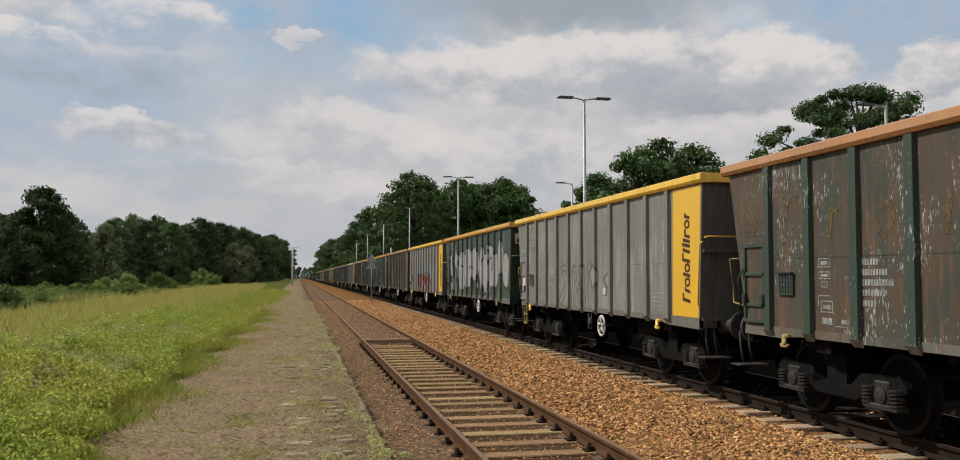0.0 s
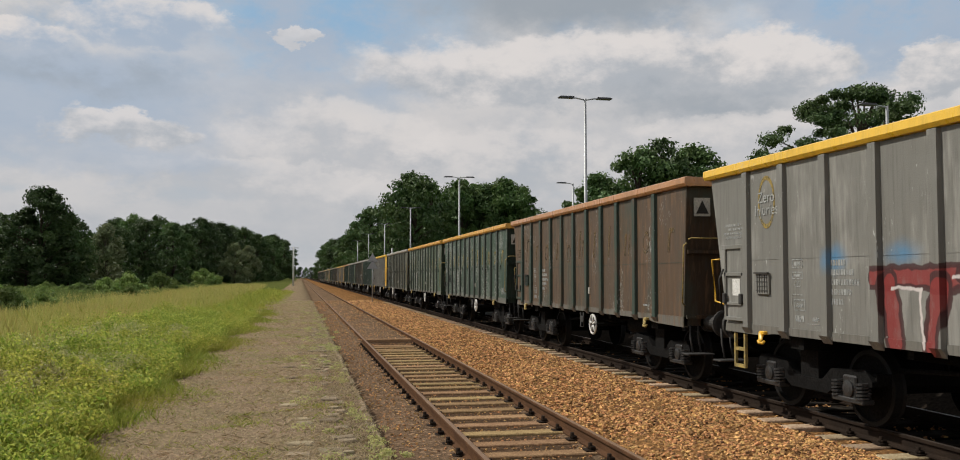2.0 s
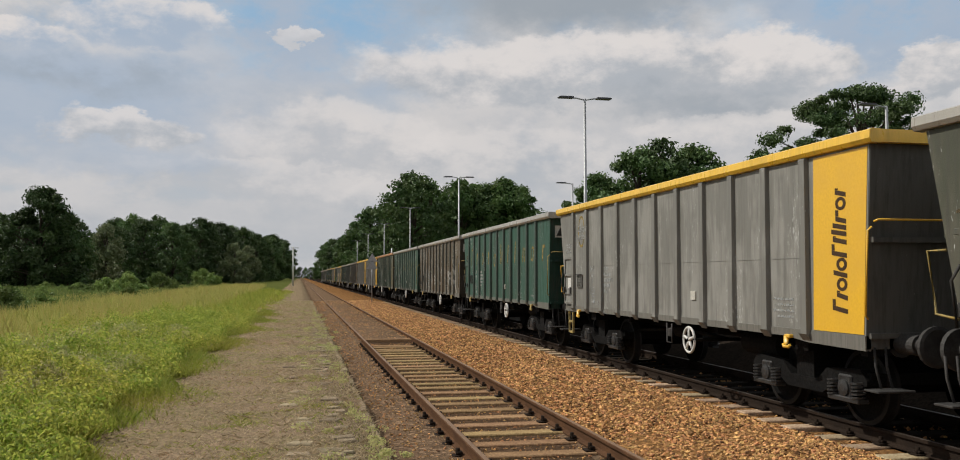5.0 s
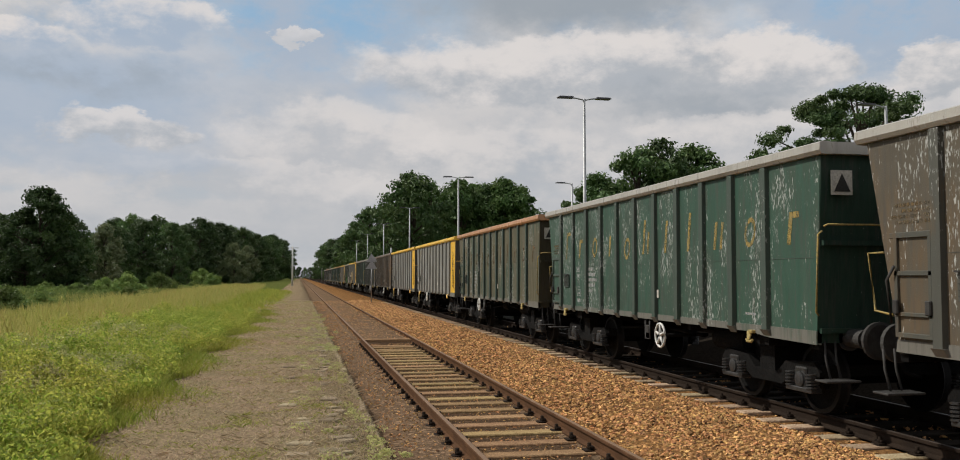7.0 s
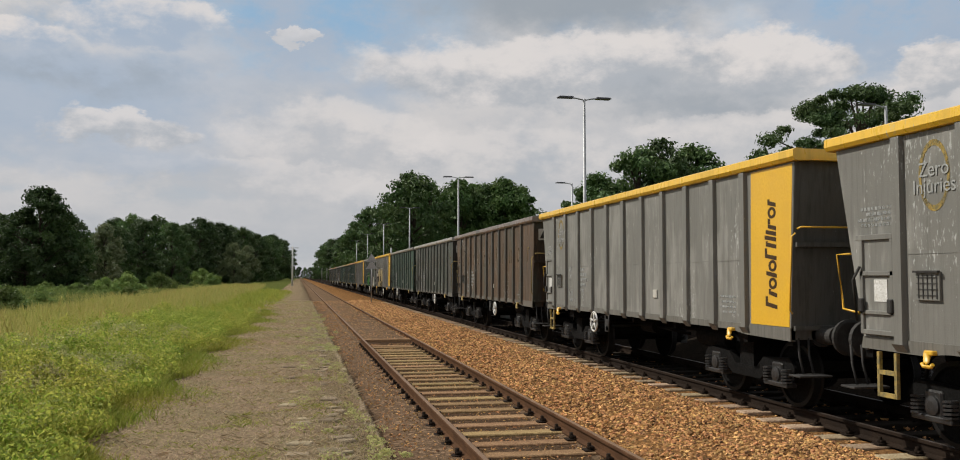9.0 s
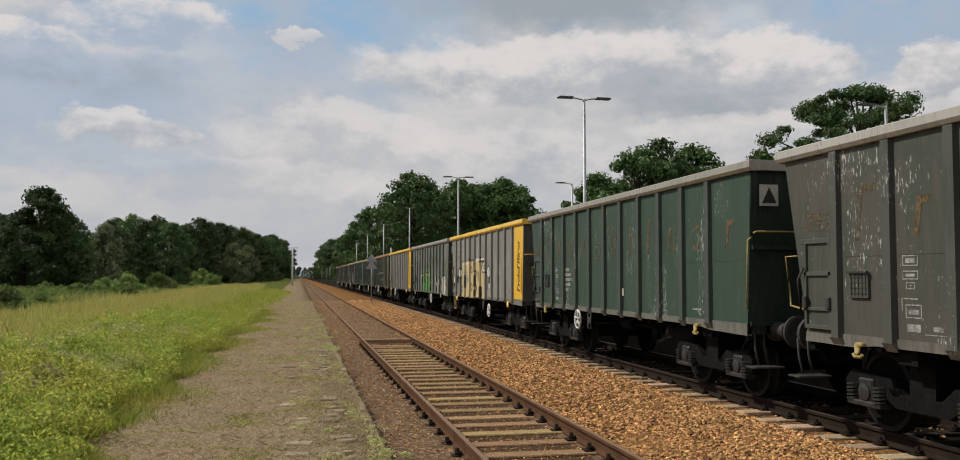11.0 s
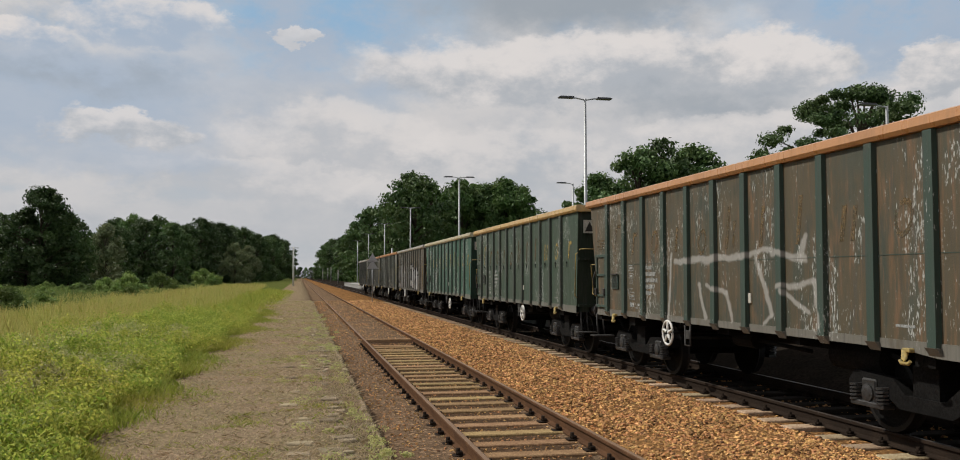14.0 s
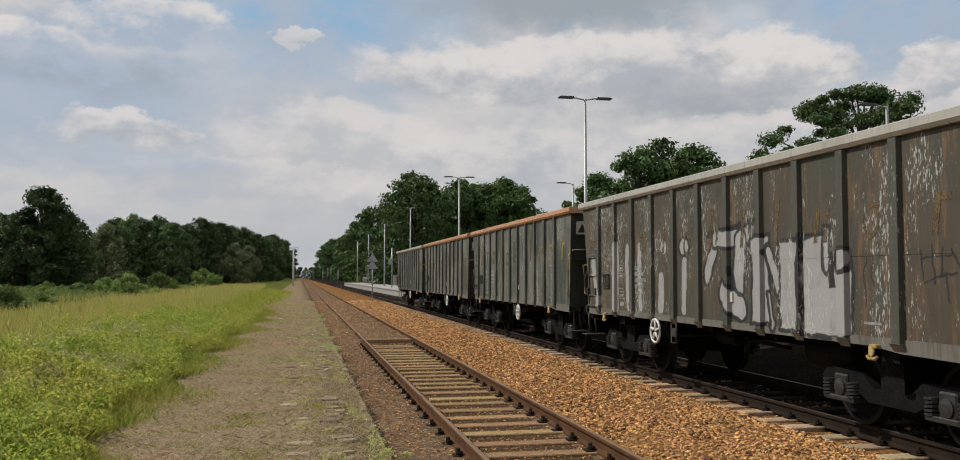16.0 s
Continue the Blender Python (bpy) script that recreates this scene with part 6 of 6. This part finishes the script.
# ---- meadow ----
def blades(name, n, x_of, y_of, height, width, mat, words, lean=0.35, seed=1, base=0.0):
    rng = np.random.default_rng(seed)
    y = y_of(rng, n)
    x = x_of(rng, y, n)
    h = height(rng, x, y, n)
    a = rng.random(n) * 6.283
    wv = np.stack([np.cos(a), np.sin(a), np.zeros(n)], 1) * (width * (1 + 0.02 * y))[:, None]
    b = rng.random(n) * 6.283
    ln = lean * h * rng.uniform(0.2, 1.0, n)
    ld = np.stack([np.cos(b) * ln, np.sin(b) * ln, np.zeros(n)], 1)
    zg = np.interp(x, [-90, -30, -12, -6, -2.4, 0.8], [-0.35, -0.2, -0.1, -0.03, 0.02, 0.03]) + base
    p = np.stack([x, y, zg - 0.03], 1)
    up = np.zeros((n, 3))
    up[:, 2] = h
    pts = np.stack([p - wv, p + wv, p + up * 0.6 + ld * 0.35 + wv * 0.8, p + up + ld, p + up * 0.6 + ld * 0.35 - wv * 0.8], 1)
    faces = np.arange(5 * n).reshape(n, 5)
    ob = mesh_of(name, pts.reshape(-1, 3).tolist(), faces.tolist(), [mat])
    return tagged(ob, words, "grass", kind="stuff")


def edge_x(y):
    """Where the meadow meets the trodden strip."""
    return -2.35 + 0.16 * np.sin(y * 0.9) + 0.1 * np.sin(y * 2.3 + 1) + 0.02 * np.clip(y - 15, 0, 70)


def field_x(rng, y, n):
    return edge_x(y) + 0.25 * rng.normal(size=n) - (rng.random(n) ** 1.5) * (3.0 + y * 0.75)


def low_edge(x, y):
    return np.clip(0.25 + (edge_x(y) - x) / 2.2, 0.2, 1.0)


def hummock(x, y):
    """Patches of taller and shorter growth."""
    return 0.62 + 0.22 * np.sin(1.3 * x + 0.7 * y) * np.sin(0.55 * y - 0.9 * x + 1.0) + 0.16 * np.sin(3.1 * x - 1.9 * y + 2.0)


blades("meadow_grass", 130000, field_x, lambda r, n: 6 + 105 * r.random(n) ** 2.0, lambda r, x, y, n: r.uniform(0.3, 0.85, n) * hummock(x, y) * low_edge(x, y), 0.005, M["blade"], "tall fresh green meadow grass", 0.75, seed=2)
blades("seed_grass", 95000, lambda r, y, n: edge_x(y) - 1.9 - 0.02 * y - r.random(n) ** 0.8 * np.clip(2.5 + y * 0.28, 3, 11.5), lambda r, n: 11 + 165 * r.random(n) ** 1.9, lambda r, x, y, n: r.uniform(0.45, 0.85, n) * (0.5 + 0.7 * hummock(x, y)), 0.0032, M["seed"], "tan seed heads of tall meadow grass", 0.35, seed=3)
blades("rough_pasture", 60000, lambda r, y, n: -13.2 - 0.8 * np.sin(y * 0.21) - r.random(n) ** 1.3 * (8 + 0.2 * y), lambda r, n: 34 + 120 * r.random(n) ** 1.5, lambda r, x, y, n: r.uniform(0.35, 0.8, n) * (0.5 + 0.8 * hummock(0.4 * x, 0.4 * y)), 0.011, M["scrub"], "dark green rough pasture beyond the meadow", 0.6, seed=6)
blades("edge_tufts", 26000, lambda r, y, n: edge_x(y) + np.abs(r.normal(size=n)) * 0.55 * (0.6 + 0.5 * np.sin(1.1 * y)) , lambda r, n: 6.2 + 40 * r.random(n) ** 1.7, lambda r, x, y, n: r.uniform(0.05, 0.24, n) * np.clip(1.1 - (x - edge_x(y)) / 1.6, 0.25, 1.0), 0.0035, M["blade"], "tufts of grass creeping onto the trodden strip", 1.0, seed=7)
blades("dry_grass", 80000, lambda r, y, n: edge_x(y) - 0.3 + r.random(n) * (EDGE_X + 0.3 - edge_x(y)), lambda r, n: 6 + 60 * r.random(n) ** 1.9, lambda r, x, y, n: r.uniform(0.015, 0.085, n), 0.0032, M["straw"], "short dry brown grass on the trodden strip", 3.2, seed=4)
def tuft_x(r, y, n):
    spot = np.sin(y * 1.7) * 0.9 + np.sin(y * 4.1 + 1.0) * 0.5
    x = edge_x(y) + r.random(n) ** 1.5 * (EDGE_X - 0.05 - edge_x(y))
    near = r.random(n) < 0.6
    x[near] = np.clip(-0.9 + spot[near] + r.normal(size=near.sum()) * 0.14, edge_x(y[near]), EDGE_X)
    return x


blades("strip_grass", 30000, tuft_x, lambda r, n: 6 + 60 * r.random(n) ** 1.8, lambda r, x, y, n: r.uniform(0.02, 0.075, n), 0.0035, M["blade"], "short green grass on the trodden strip", 2.2, seed=5)


def make_weeds():
    rng = np.random.default_rng(9)
    n = 1100
    y = 6.5 + 32 * rng.random(n) ** 1.5
    x = edge_x(y) + 0.12 * rng.normal(size=n) - rng.random(n) ** 1.2 * 3.4
    rad = rng.uniform(0.10, 0.27, n)
    c = np.stack([x, y, rad * 0.7 + rng.uniform(-0.1, 0.75, n) * hummock(x, y) * low_edge(x, y)], 1)
    v, f = leaf_cloud(rng, c, rad, 170000, 0.027, 0.9)
    ob = mesh_of("weeds", v.tolist(), f.tolist(), [M["weed"]])
    tagged(ob, "bushy yellow-green weeds along the trodden strip", "weeds", kind="stuff")
    n = 170
    y = 10 + 15 * rng.random(n)
    x = edge_x(y) - 0.25 - rng.random(n) * 2.2 - 0.03 * (y - 10)
    rad = rng.uniform(0.08, 0.2, n)
    c = np.stack([x, y, rad * 0.6 + rng.uniform(0.2, 0.5, n) * low_edge(x, y)], 1)
    v, f = leaf_cloud(rng, c, rad, 26000, 0.024, 0.9)
    ob = mesh_of("pale_weeds", v.tolist(), f.tolist(), [M["weed_pale"]])
    tagged(ob, "pale yellow tips of weeds in the meadow", "weeds", kind="stuff")
    n = 100
    y = 7 + 40 * rng.random(n) ** 1.3
    x = np.where(rng.random(n) < 0.5, EDGE_X - 0.1 + rng.normal(size=n) * 0.10, EDGE_X - 0.6 + rng.normal(size=n) * 0.35)
    rad = rng.uniform(0.04, 0.15, n)
    c = np.stack([x, y, PATH_Z + rad * 0.2], 1)
    v, f = leaf_cloud(rng, c, rad, 7500, 0.016, 0.4)
    ob = mesh_of("edge_weeds", v.tolist(), f.tolist(), [M["weed_pale"]])
    tagged(ob, "small weeds growing between the old paving slabs", "weeds", kind="stuff")


make_weeds()


# ---- signs and railings by the line ----
def make_line_signs():
    s = tagged(new("line_sign"), "grey post with two pale triangular plates between the tracks", "railway sign")
    s.location = (5.1, 63.8, -0.09)
    part("post", tube(B(), [(0, 0, -0.2), (0, 0, 3.1)], 0.035, 10), M["galvanised"], s)
    for z in (2.95, 2.45):
        part("plate", prism(B(), [(-0.42, z), (0.42, z), (0, z + 0.62)], "y", -0.06, -0.04), M["galvanised"], s, "pale triangular plate")
    p = tagged(new("signal_post"), "slim pale post with small equipment boxes on the platform", "post")
    p.location = (10.2, 100, 0.56)
    part("post", tube(B(), [(0, 0, 0), (0, 0, 4.5)], 0.07, 10), M["galvanised"], p)
    part("equipment_box", box(B(), -0.35, -0.05, -0.2, 0.2, 2.6, 3.3, 0.03), M["concrete"], p)
    part("equipment_box", box(B(), 0.15, 0.55, -0.2, 0.2, 0.3, 1.4, 0.03), M["concrete"], p)
    f = tagged(new("railing"), "pale steel railing at the end of the platform", "railing")
    for i in range(13):
        part("railing_post", tube(B(), [(12.9, 150 + i * 3, 0.56), (12.9, 150 + i * 3, 1.75)], 0.05, 8), M["galvanised"], f)
    for z in (0.95, 1.35, 1.75):
        part("railing_bar", tube(B(), [(12.9, 150, z), (12.9, 186, z)], 0.045, 8), M["galvanised"], f)
    for x, y, h in ((9.6, 230, 4.0), (9.8, 290, 5.5), (10, 330, 5.5), (9.9, 400, 6.0)):
        q = tagged(new("marker_post"), "weathered concrete post beside the line", "post", "posts beside the line")
        q.location = (x, y, -0.45)
        part("post", tube(B(), [(0, 0, 0), (0, 0, h)], [0.16, 0.12], 8), M["concrete"], q)


make_line_signs()


# ---- what moves ----
def motions():
    lag = [(0, 0.0), (0.5, 0.2), (1.0, 0.0), (1.5, -0.25), (2.6, -0.25), (3.0, -0.32), (3.5, 0.18), (4.0, 0.28), (4.3, 0.2), (6.3, 0.1), (7.0, 0.15), (7.6, 0.12), (8.2, 0.08), (9.0, -0.13), (9.3, -0.1), (11.3, 0.2), (11.7, 0.26), (12.5, -0.04),
           (13.1, 0.52), (13.7, 0.43), (14.5, 0.2), (15.0, 0.1), (15.8, 0.06), (16.0, 0.0)]
    for i, w in enumerate(train):
        walk(w, [(t, pose(TRACK_B, START + PITCH * i - SPEED * t + late, 0)) for t, late in lag])
    first = {}
    turn = math.degrees(SPEED / 0.46) / FPS
    for w in train:
        for o in w.children_recursive:
            if o.name.split(".")[0] != "wheelset":
                continue
            y = round(o.location.y, 2)
            if y not in first:
                walk(o, [(k / FPS, pose(0, y, 0.46, turn * k)) for k in range(0, 16 * FPS + 1)])
                first[y] = o
            else:
                src = first[y].animation_data
                o.rotation_mode = "QUATERNION"
                keys = o.animation_data_create()
                keys.action = src.action
                keys.action_slot = src.action_slot


motions()
